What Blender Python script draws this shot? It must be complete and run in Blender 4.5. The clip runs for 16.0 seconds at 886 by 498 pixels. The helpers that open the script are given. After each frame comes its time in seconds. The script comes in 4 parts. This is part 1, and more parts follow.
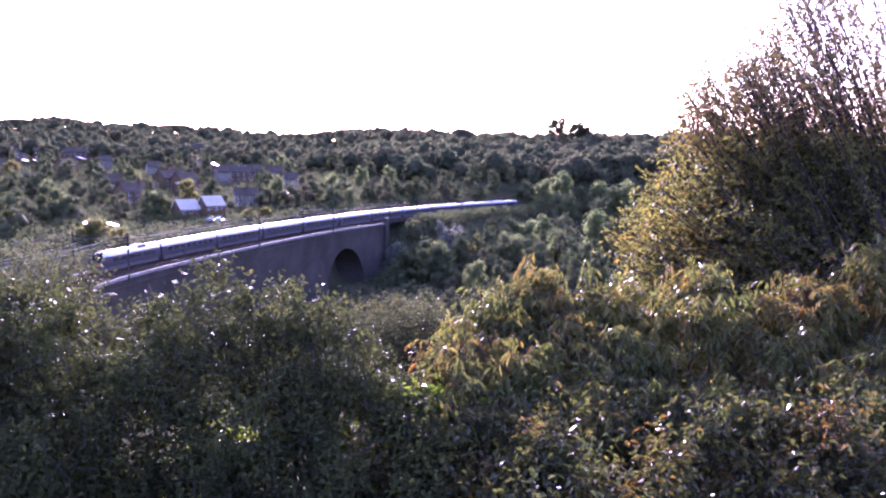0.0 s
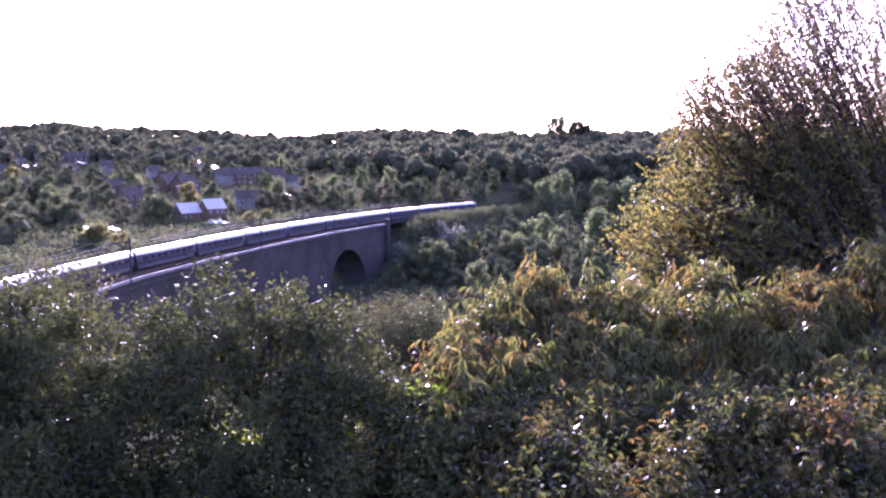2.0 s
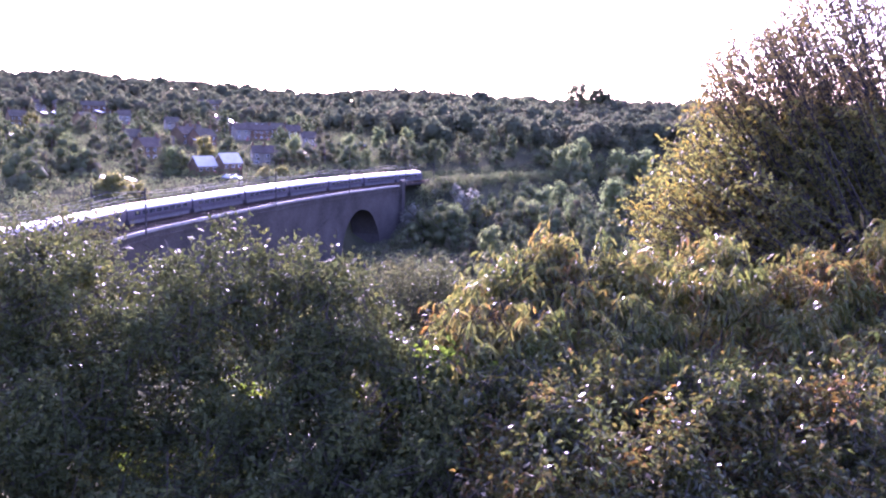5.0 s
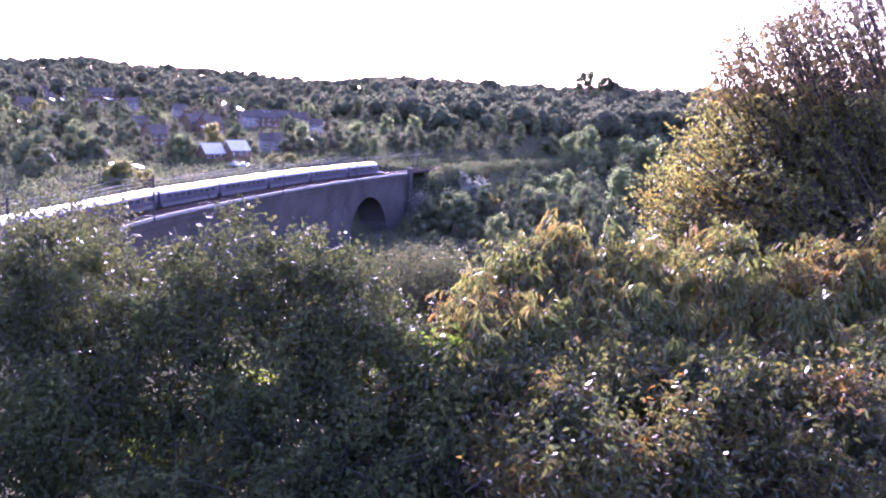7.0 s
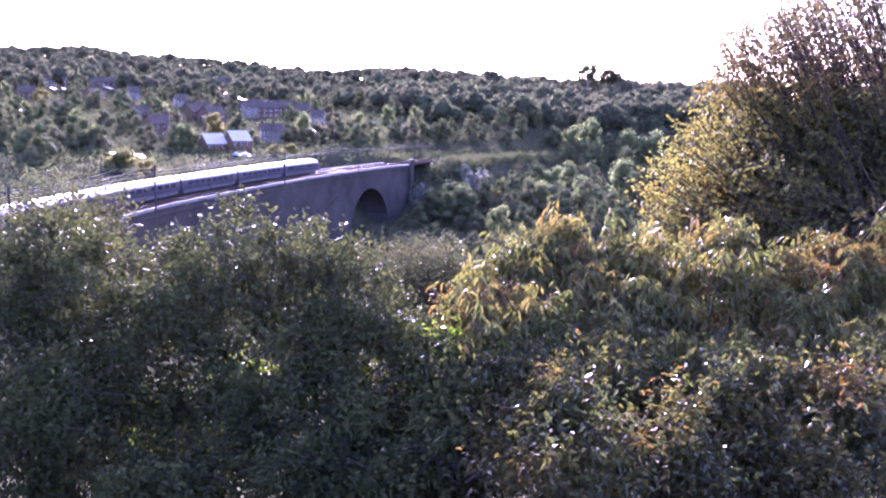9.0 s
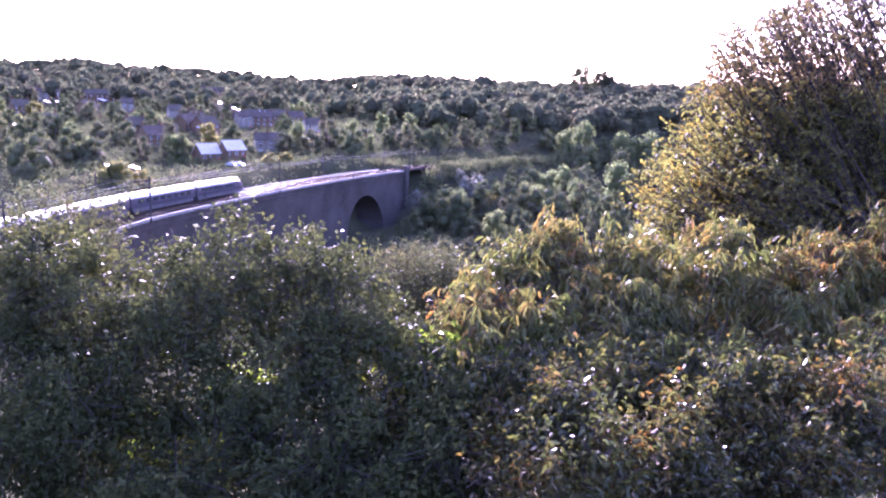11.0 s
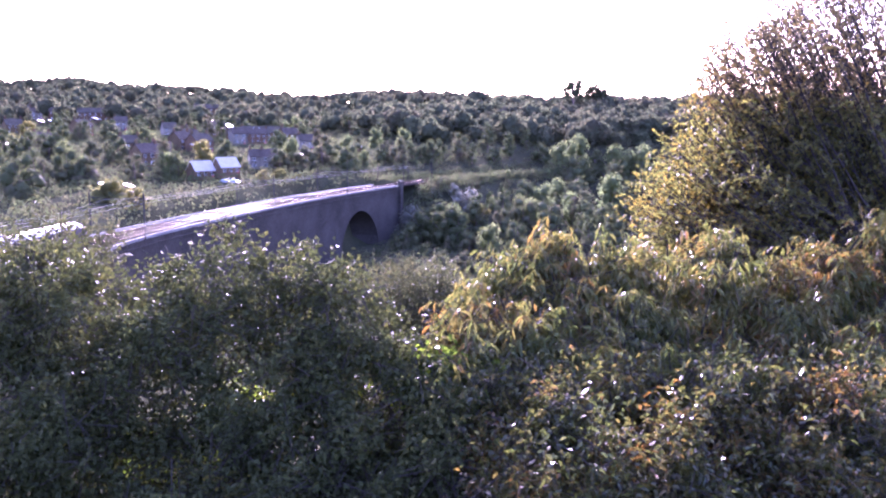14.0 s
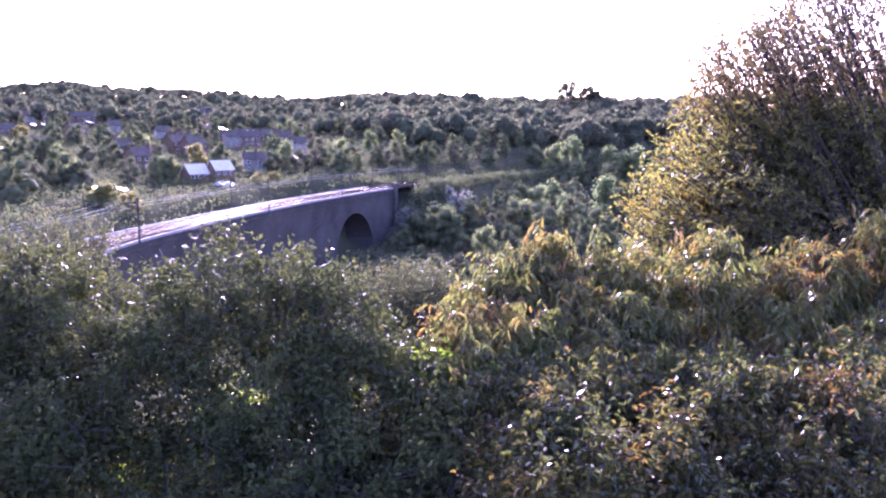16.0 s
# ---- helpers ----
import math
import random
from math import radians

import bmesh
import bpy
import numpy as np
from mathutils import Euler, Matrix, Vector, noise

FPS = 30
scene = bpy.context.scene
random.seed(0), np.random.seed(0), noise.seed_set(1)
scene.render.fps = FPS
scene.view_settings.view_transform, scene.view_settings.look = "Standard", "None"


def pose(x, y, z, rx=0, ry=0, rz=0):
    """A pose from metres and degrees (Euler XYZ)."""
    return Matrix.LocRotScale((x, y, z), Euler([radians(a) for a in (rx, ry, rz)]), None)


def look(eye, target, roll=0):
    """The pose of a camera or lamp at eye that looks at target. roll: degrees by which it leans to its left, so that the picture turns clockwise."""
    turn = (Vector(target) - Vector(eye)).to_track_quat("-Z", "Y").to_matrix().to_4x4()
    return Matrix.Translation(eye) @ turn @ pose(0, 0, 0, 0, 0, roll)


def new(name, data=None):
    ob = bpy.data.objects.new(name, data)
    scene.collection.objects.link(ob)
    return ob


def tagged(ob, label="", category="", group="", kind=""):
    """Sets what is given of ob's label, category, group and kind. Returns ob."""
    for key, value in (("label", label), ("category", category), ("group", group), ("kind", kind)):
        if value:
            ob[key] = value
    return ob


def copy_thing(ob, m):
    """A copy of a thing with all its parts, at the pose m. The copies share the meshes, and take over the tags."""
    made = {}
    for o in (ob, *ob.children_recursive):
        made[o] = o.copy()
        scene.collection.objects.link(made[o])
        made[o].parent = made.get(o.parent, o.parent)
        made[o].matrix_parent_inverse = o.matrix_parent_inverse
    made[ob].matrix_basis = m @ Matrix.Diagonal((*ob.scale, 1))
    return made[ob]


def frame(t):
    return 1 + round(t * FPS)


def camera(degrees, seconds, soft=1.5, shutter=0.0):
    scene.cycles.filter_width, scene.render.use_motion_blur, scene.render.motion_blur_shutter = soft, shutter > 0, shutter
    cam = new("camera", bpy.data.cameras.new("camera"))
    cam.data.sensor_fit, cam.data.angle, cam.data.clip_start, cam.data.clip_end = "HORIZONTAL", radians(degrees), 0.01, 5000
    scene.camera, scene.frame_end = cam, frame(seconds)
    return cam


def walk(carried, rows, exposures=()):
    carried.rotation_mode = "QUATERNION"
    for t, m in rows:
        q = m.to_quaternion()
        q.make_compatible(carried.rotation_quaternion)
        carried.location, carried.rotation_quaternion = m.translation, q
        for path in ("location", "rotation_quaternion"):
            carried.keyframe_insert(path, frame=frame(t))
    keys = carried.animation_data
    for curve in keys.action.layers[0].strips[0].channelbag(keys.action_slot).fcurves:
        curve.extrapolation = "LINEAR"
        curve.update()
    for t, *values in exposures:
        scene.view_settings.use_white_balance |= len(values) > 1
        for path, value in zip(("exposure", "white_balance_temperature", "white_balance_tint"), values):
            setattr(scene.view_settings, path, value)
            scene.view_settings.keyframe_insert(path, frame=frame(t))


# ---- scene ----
# Camera on the hillside: it stands, panning and tilting a little.
EYE = 18.3
cam = camera(58, 16.0, soft=2.2)


def aim(yaw, pitch, roll):
    return pose(0, 0, EYE, 0, 0, yaw) @ pose(0, 0, 0, 90 + pitch) @ pose(0, 0, 0, 0, 0, roll)


PATH = [(0, -0.000, -5.773, 0.000), (0.5, 0.029, -5.825, 0.001), (1, 0.054, -5.791, -0.142), (1.5, 0.066, -5.766, -0.167),
        (2, 0.108, -5.776, -0.788), (2.5, 0.197, -5.882, -0.560), (3, 0.371, -6.195, 0.379), (3.5, 0.570, -7.620, 1.397),
        (4, 0.735, -8.039, 1.432), (6.5, 1.488, -9.117, 1.659), (7, 1.548, -9.281, 1.590), (7.5, 1.591, -9.418, 1.669),
        (8, 1.562, -9.578, 1.868), (8.5, 1.569, -9.739, 1.782), (9, 1.602, -9.872, 1.948), (11.5, 1.290, -9.278, 0.694),
        (12, 1.258, -9.085, 0.556), (12.5, 1.221, -8.897, 0.318), (13, 1.130, -8.777, 0.300), (13.5, 1.071, -8.715, 0.073),
        (14, 1.007, -8.424, 0.275), (14.5, 0.893, -8.425, 0.273), (15, 0.805, -8.379, 0.401), (15.5, 0.730, -8.385, 0.833),
        (16, 0.644, -8.288, -0.010)]
walk(cam, [(t, aim(y, p, r)) for t, y, p, r in PATH],
     exposures=[(0, 2.9, 5200, 71), (2.5, 2.9, 5200, 71), (4, 3.2, 5150, 73), (6.5, 3.44, 5100, 73), (16, 3.44, 5100, 73)])

# Light: low afternoon sun ahead of the camera, to the left of its axis.
SUN_EL, SUN_AZ = 19.0, -10.0
world = bpy.data.worlds.new("sky")
scene.world = world
world.use_nodes = True
wn = world.node_tree
sky = wn.nodes.new("ShaderNodeTexSky")
sky.sky_type, sky.sun_disc = "NISHITA", False
sky.sun_elevation, sky.sun_rotation = radians(SUN_EL), radians(SUN_AZ)
sky.air_density, sky.dust_density = 1.0, 3.5
wn.links.new(sky.outputs[0], wn.nodes["Background"].inputs[0])
wn.nodes["Background"].inputs[1].default_value = 0.14
sun = new("sun", bpy.data.lights.new("sun", "SUN"))
sun.data.energy, sun.data.angle, sun.data.color = 3.3, radians(0.5), (1.0, 0.93, 0.84)
SUN_WAY = Vector((math.sin(radians(SUN_AZ)) * math.cos(radians(SUN_EL)), math.cos(radians(SUN_AZ)) * math.cos(radians(SUN_EL)), math.sin(radians(SUN_EL))))
sun.matrix_world = look(SUN_WAY * 300, (0, 0, 0))


# ---- materials
def material(name, color, rough=0.7, metal=0.0, vary=0.25, grain=8.0, coarse=0.6, bump=0.3, hue=0.0, spec=0.5, island=False, per_object=0.0):
    """Principled surface with variation at two scales, fine relief and, if asked, a shift for each piece."""
    m = bpy.data.materials.new(name)
    m.use_nodes = True
    n, l = m.node_tree.nodes, m.node_tree.links
    b = n["Principled BSDF"]
    b.inputs["Roughness"].default_value, b.inputs["Metallic"].default_value = rough, metal
    b.inputs["Specular IOR Level"].default_value = spec
    geo = n.new("ShaderNodeNewGeometry")
    fine, big = n.new("ShaderNodeTexNoise"), n.new("ShaderNodeTexNoise")
    for tex, scale in ((fine, grain), (big, coarse)):
        tex.inputs["Scale"].default_value, tex.inputs["Detail"].default_value = scale, 4
        l.new(geo.outputs["Position"], tex.inputs["Vector"])
    add = n.new("ShaderNodeMath")
    l.new(fine.outputs[0], add.inputs[0]), l.new(big.outputs[0], add.inputs[1])
    total = add.outputs[0]
    if island:
        more = n.new("ShaderNodeMath")
        more.operation = "MULTIPLY_ADD"
        l.new(geo.outputs["Random Per Island"], more.inputs[0])
        more.inputs[1].default_value = 1.0
        l.new(total, more.inputs[2])
        total = more.outputs[0]
    rng = n.new("ShaderNodeMapRange")
    rng.inputs[1].default_value, rng.inputs[2].default_value = (0.7, 1.3) if not island else (0.9, 2.1)
    rng.inputs[3].default_value, rng.inputs[4].default_value = 1 - vary, 1 + vary
    l.new(total, rng.inputs[0])
    hsv = n.new("ShaderNodeHueSaturation")
    hsv.inputs["Color"].default_value = (*color, 1)
    l.new(rng.outputs[0], hsv.inputs["Value"])
    if hue or per_object:
        info = n.new("ShaderNodeObjectInfo")
        hr = n.new("ShaderNodeMapRange")
        hr.inputs[3].default_value, hr.inputs[4].default_value = 0.5 - max(hue, 0.001), 0.5 + max(hue, 0.001)
        l.new(info.outputs["Random"] if per_object else geo.outputs["Random Per Island"], hr.inputs[0])
        l.new(hr.outputs[0], hsv.inputs["Hue"])
    l.new(hsv.outputs[0], b.inputs["Base Color"])
    if bump:
        bp = n.new("ShaderNodeBump")
        bp.inputs["Strength"].default_value, bp.inputs["Distance"].default_value = bump, 0.05
        l.new(fine.outputs[0], bp.inputs["Height"])
        l.new(bp.outputs[0], b.inputs["Normal"])
    return m


def leaf_material(name, colors, through_light=0.4, rough=0.4, spread=3.0, coat=0.5, own=0.5):
    """Leaves: a ramp of colours over the pieces and over soft patches of the crown, thin enough to glow against the sun."""
    m = bpy.data.materials.new(name)
    m.use_nodes = True
    n, l = m.node_tree.nodes, m.node_tree.links
    b, out = n["Principled BSDF"], n["Material Output"]
    b.inputs["Roughness"].default_value, b.inputs["Specular IOR Level"].default_value = rough, coat
    geo, info = n.new("ShaderNodeNewGeometry"), n.new("ShaderNodeObjectInfo")
    tex = n.new("ShaderNodeTexNoise")
    tex.inputs["Scale"].default_value, tex.inputs["Detail"].default_value = 1.0 / spread, 2
    l.new(geo.outputs["Position"], tex.inputs["Vector"])
    a1, a2 = n.new("ShaderNodeMath"), n.new("ShaderNodeMath")
    a1.operation = a2.operation = "MULTIPLY_ADD"
    l.new(geo.outputs["Random Per Island"], a1.inputs[0])
    a1.inputs[1].default_value = 0.4
    l.new(tex.outputs[0], a1.inputs[2])
    l.new(info.outputs["Random"], a2.inputs[0])
    a2.inputs[1].default_value = own
    l.new(a1.outputs[0], a2.inputs[2])
    rng = n.new("ShaderNodeMapRange")
    rng.inputs[1].default_value, rng.inputs[2].default_value = 0.4, 1.0 + own
    l.new(a2.outputs[0], rng.inputs[0])
    ramp = n.new("ShaderNodeValToRGB")
    for i, c in enumerate(colors):
        e = ramp.color_ramp.elements[i] if i < 2 else ramp.color_ramp.elements.new(1.0)
        e.position, e.color = i / (len(colors) - 1), (*c, 1)
    l.new(rng.outputs[0], ramp.inputs[0])
    l.new(ramp.outputs[0], b.inputs["Base Color"])
    tr, mix = n.new("ShaderNodeBsdfTranslucent"), n.new("ShaderNodeMixShader")
    bright = n.new("ShaderNodeHueSaturation")
    bright.inputs["Saturation"].default_value, bright.inputs["Value"].default_value = 1.15, 1.5
    l.new(ramp.outputs[0], bright.inputs["Color"])
    l.new(bright.outputs[0], tr.inputs[0])
    mix.inputs[0].default_value = through_light
    l.new(b.outputs[0], mix.inputs[1]), l.new(tr.outputs[0], mix.inputs[2])
    l.new(mix.outputs[0], out.inputs[0])
    return m


def glass_dark(name):
    m = material(name, (0.02, 0.025, 0.03), 0.06, vary=0.1, bump=0.0, spec=0.8)
    return m


GRASS = material("grass_ground", (0.034, 0.036, 0.02), 1.0, vary=0.5, grain=3.0, coarse=0.05, bump=0.2, spec=0.0)
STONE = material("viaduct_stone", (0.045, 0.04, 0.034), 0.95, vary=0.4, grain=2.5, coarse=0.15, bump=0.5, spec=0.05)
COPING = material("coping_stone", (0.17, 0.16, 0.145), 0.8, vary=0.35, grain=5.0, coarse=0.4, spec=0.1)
BALLAST = material("ballast", (0.02, 0.018, 0.016), 0.95, vary=0.45, grain=9.0, coarse=0.3, bump=0.15, spec=0.0)
RUST = material("rusty_rail_steel", (0.04, 0.028, 0.021), 0.95, vary=0.3, bump=0.1, spec=0.0)
RAIL = material("rail_steel", (0.13, 0.12, 0.115), 0.13, metal=1.0, vary=0.15, bump=0)
SLEEPER = material("sleeper_concrete", (0.03, 0.027, 0.025), 0.8, vary=0.25, bump=0.05, spec=0.0)
MAST = material("mast_steel", (0.03, 0.028, 0.026), 0.8, spec=0.1)
WIRE = material("wire_copper", (0.3, 0.28, 0.25), 0.9, bump=0, spec=0.05)
TRAIN_ROOF = material("train_roof", (0.3, 0.3, 0.32), 0.19, metal=0.3, vary=0.08, grain=1.5, coarse=0.2, bump=0.05)
TRAIN_SIDE = material("train_side", (0.03, 0.028, 0.038), 0.6, vary=0.12, grain=2.0, bump=0.03, spec=0.15)
TRAIN_RED = material("pantograph_red", (0.12, 0.02, 0.02), 0.6, vary=0.1, bump=0.0, spec=0.1)
TRAIN_BAND = material("red_paint", (0.25, 0.03, 0.03), 0.35, vary=0.1, bump=0.0)
TRAIN_GEAR = material("train_underframe", (0.04, 0.04, 0.045), 0.8, vary=0.3)
TRAIN_GLASS = glass_dark("train_glass")
WINDSCREEN = material("windscreen_glass", (0.008, 0.008, 0.01), 0.5, vary=0.1, bump=0.0, spec=0.03)
TAIL_LAMP = material("tail_lamp", (0.5, 0.02, 0.02), 0.3, bump=0)
SLATE = material("roof_slate", (0.06, 0.05, 0.038), 0.85, vary=0.35, grain=4.0, coarse=0.5, per_object=1, hue=0.02, spec=0.04)
PALE_ROOF = material("pale_roof_sheet", (0.36, 0.33, 0.28), 0.85, vary=0.15, grain=2.0, spec=0.1)
SHINY_ROOF = material("shiny_sheet_roof", (0.55, 0.56, 0.58), 0.22, vary=0.1, bump=0.0, spec=0.7)
BRICK = material("house_brick", (0.095, 0.064, 0.036), 0.9, vary=0.35, grain=6.0, coarse=0.3, per_object=1, hue=0.015, spec=0.05)
RENDERED = material("house_render", (0.13, 0.112, 0.082), 0.85, vary=0.35, grain=1.5, coarse=0.3)
FRAME_WHITE = material("frame_white", (0.55, 0.55, 0.54), 0.5, vary=0.08, bump=0)
GLASS = glass_dark("window_glass")
BARK = material("bark", (0.09, 0.07, 0.055), 0.9, vary=0.4, grain=12, coarse=1.0, bump=0.6)
TWIG = material("twig_bark", (0.03, 0.025, 0.021), 0.9, vary=0.3, grain=20, coarse=2, bump=0.3, spec=0.1)
DARK_TWIG = material("dark_twig_bark", (0.03, 0.026, 0.02), 0.95, vary=0.3, grain=20, coarse=2, bump=0.2, spec=0.05)
CAR_PAINT = material("car_paint", (0.35, 0.36, 0.38), 0.2, metal=0.4, vary=0.03, bump=0, per_object=1, hue=0.1)
TYRE = material("tyre_rubber", (0.02, 0.02, 0.02), 0.8)
LEAF_DARK = leaf_material("leaf_dark_bush", [(0.027, 0.032, 0.014), (0.034, 0.041, 0.015), (0.045, 0.053, 0.018), (0.066, 0.068, 0.022)], 0.28, 0.5, 0.35, 0.04, own=0.0)
LEAF_FRESH = leaf_material("leaf_fresh_green", [(0.055, 0.078, 0.016), (0.07, 0.1, 0.018), (0.1, 0.11, 0.02)], 0.5, 0.4, 0.4, 0.12, own=0.0)
LEAF_DROOP = leaf_material("leaf_drooping", [(0.05, 0.062, 0.019), (0.066, 0.075, 0.021), (0.084, 0.084, 0.024), (0.1, 0.086, 0.026), (0.125, 0.076, 0.026)], 0.42, 0.36, 0.6, 0.18, own=0.0)
# darker ramp than the drooping leaves: shade on the lower bush is put into it
LEAF_LOWER = leaf_material("leaf_lower_bush", [(0.03, 0.038, 0.012), (0.042, 0.05, 0.014), (0.058, 0.06, 0.017), (0.075, 0.062, 0.019), (0.11, 0.06, 0.02)], 0.45, 0.28, 0.6, 0.38, own=0.0)
LEAF_GOLD = leaf_material("leaf_golden", [(0.06, 0.068, 0.022), (0.078, 0.082, 0.024), (0.096, 0.091, 0.026), (0.13, 0.1, 0.026)], 0.5, 0.5, 1.0, 0.15, own=0.0)
LEAF_TIP = leaf_material("leaf_brown_tips", [(0.06, 0.054, 0.024), (0.084, 0.07, 0.027), (0.12, 0.086, 0.028)], 0.45, 0.5, 0.8, 0.1, own=0.0)
# valley, willow and far wood colours raised a little, standing in for haze
LEAF_TREES = leaf_material("leaf_valley_trees", [(0.04, 0.05, 0.024), (0.054, 0.066, 0.029), (0.068, 0.08, 0.036), (0.075, 0.075, 0.04), (0.07, 0.06, 0.038)], 0.35, 0.85, 9.0, 0.02)
LEAF_PALE = leaf_material("leaf_pale_willow", [(0.075, 0.096, 0.042), (0.096, 0.115, 0.05), (0.118, 0.128, 0.055)], 0.55, 0.8, 6.0, 0.03)
LEAF_YELLOW = leaf_material("leaf_yellow_tree", [(0.09, 0.094, 0.036), (0.115, 0.112, 0.04), (0.12, 0.105, 0.042)], 0.6, 0.8, 5.0, 0.03)
LEAF_WOOD = leaf_material("leaf_far_wood", [(0.042, 0.055, 0.031), (0.05, 0.062, 0.033), (0.06, 0.067, 0.037), (0.072, 0.067, 0.041)], 0.35, 0.9, 30.0, 0.0)
LEAF_OLIVE = leaf_material("leaf_olive", [(0.03, 0.035, 0.016), (0.04, 0.045, 0.019), (0.055, 0.053, 0.024)], 0.4, 0.55, 0.8, 0.05, own=0.0)
LEAF_GREY = leaf_material("leaf_grey_shrub", [(0.09, 0.1, 0.075), (0.115, 0.12, 0.09), (0.15, 0.15, 0.11)], 0.35, 0.7, 2.0, 0.1)


# ---- mesh helpers
def mesh_ob(name, verts, faces, mat, parent=None, label="", smooth=False):
    me = bpy.data.meshes.new(name)
    me.from_pydata([tuple(v) for v in verts], [], faces)
    me.materials.append(mat)
    if smooth:
        me.polygons.foreach_set("use_smooth", [True] * len(me.polygons))
    me.update()
    ob = new(name, me)
    if parent:
        ob.parent = parent
    return tagged(ob, label) if label else ob


def part(name, bm, mat, parent=None, label=""):
    me = bpy.data.meshes.new(name)
    bmesh.ops.recalc_face_normals(bm, faces=bm.faces)
    bm.to_mesh(me)
    bm.free()
    me.materials.append(mat)
    ob = new(name, me)
    if parent:
        ob.parent = parent
    return tagged(ob, label) if label else ob


def box(bm, x0, x1, y0, y1, z0, z1, bevel=0.0):
    r = bmesh.ops.create_cube(bm, size=1, matrix=Matrix.Translation(((x0 + x1) / 2, (y0 + y1) / 2, (z0 + z1) / 2)) @ Matrix.Diagonal((x1 - x0, y1 - y0, z1 - z0, 1)))
    if bevel:
        edges = list({e for v in r["verts"] for e in v.link_edges})
        bmesh.ops.bevel(bm, geom=edges, offset=bevel, segments=2, affect="EDGES")
    return bm


def boxed(*a, **k):
    return box(bmesh.new(), *a, **k)


def tube_data(verts, faces, pts, radii, sides=5):
    """Appends a tapered tube along pts."""
    base = len(verts)
    for i, p in enumerate(pts):
        d = (pts[min(i + 1, len(pts) - 1)] - pts[max(i - 1, 0)]).normalized()
        u = d.orthogonal().normalized()
        w = d.cross(u)
        for k in range(sides):
            a = 2 * math.pi * k / sides
            verts.append(p + (u * math.cos(a) + w * math.sin(a)) * radii[i])
    for i in range(len(pts) - 1):
        for k in range(sides):
            a, b = base + i * sides + k, base + i * sides + (k + 1) % sides
            faces.append((a, b, b + sides, a + sides))
    return verts, faces


RNG = np.random.default_rng(7)


def unit(v):
    return v / np.maximum(np.linalg.norm(v, axis=-1, keepdims=True), 1e-9)


def clump_shape():
    bm = bmesh.new()
    bmesh.ops.create_icosphere(bm, subdivisions=1, radius=1.0)
    v, f = np.array([tuple(p.co) for p in bm.verts]), np.array([[p.index for p in q.verts] for q in bm.faces])
    bm.free()
    return v, f


CLUMP_V, CLUMP_F = clump_shape()


def leaves_mesh(name, base, way, length, width, mat, droop=0.0, fold=0.35, parent=None, label="", rng=RNG, bent=False, face=None, hull=()):
    """Many leaves in one mesh: each a folded blade (two halves, and a bend if asked) from its base along its way. hull: (centre, radii) of dense inner clumps."""
    n = len(base)
    way = unit(way)
    side = unit(np.cross(way, rng.normal(size=(n, 3)) if face is None else face))
    up = np.cross(side, way)
    L, W = length[:, None], width[:, None]
    mid = base + way * L * 0.45
    lift = up * W * fold
    tip = base + way * L + np.array([0, 0, -1.0]) * L * droop
    if not bent:
        v = np.stack([base, mid + side * W * 0.5 + lift, tip, mid - side * W * 0.5 + lift], 1).reshape(-1, 3)
        f = (np.arange(n)[:, None, None] * 4 + np.array([[0, 1, 2], [0, 2, 3]])).reshape(-1, 3)
    else:
        m2 = base + way * L * 0.78 + np.array([0, 0, -1.0]) * L * droop * 0.55
        mid = mid + np.array([0, 0, -1.0]) * L * droop * 0.15
        v = np.stack([base, mid + side * W * 0.5 + lift, m2 + side * W * 0.36 + lift, tip, m2 - side * W * 0.36 + lift, mid - side * W * 0.5 + lift, (mid + m2) / 2], 1).reshape(-1, 3)
        f = (np.arange(n)[:, None, None] * 7 + np.array([[0, 1, 6], [1, 2, 6], [2, 3, 6], [3, 4, 6], [4, 5, 6], [5, 0, 6]])).reshape(-1, 3)
    leafy = len(f)
    if len(hull):
        c, r = np.array([h[0] for h in hull], float), np.array([h[1] for h in hull], float)
        wob = 1 + 0.13 * rng.normal(size=(len(c), len(CLUMP_V), 1))
        f = np.concatenate([f, (len(v) + np.arange(len(c))[:, None, None] * len(CLUMP_V) + CLUMP_F).reshape(-1, 3)])
        v = np.concatenate([v, (c[:, None] + CLUMP_V * r[:, None] * wob).reshape(-1, 3)])
    me = bpy.data.meshes.new(name)
    me.vertices.add(len(v))
    me.vertices.foreach_set("co", v.astype(np.float32).ravel())
    me.loops.add(len(f) * 3)
    me.loops.foreach_set("vertex_index", f.astype(np.int32).ravel())
    me.polygons.add(len(f))
    me.polygons.foreach_set("loop_start", np.arange(len(f), dtype=np.int32) * 3)
    me.polygons.foreach_set("use_smooth", np.arange(len(f)) >= leafy)
    me.update(calc_edges=True)
    me.materials.append(mat)
    ob = new(name, me)
    if parent:
        ob.parent = parent
    return tagged(ob, label) if label else ob


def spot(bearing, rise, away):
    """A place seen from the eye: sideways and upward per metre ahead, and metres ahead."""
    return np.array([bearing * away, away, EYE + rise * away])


# ---- the railway's line, seen from above
KNOTS = [(-96, -420), (-80, -200), (-69, 0), (-63.4, 88), (-61.4, 116), (-60.4, 138.4), (-58.4, 151.9), (-55.6, 167.7), (-51.9, 186.1), (-46.9, 207.4),
         (-40.1, 231.7), (-31, 258.4), (-19.3, 288), (-4.5, 318.5), (13.5, 346.5), (34, 372), (66, 402), (128, 452), (235, 530), (425, 665)]


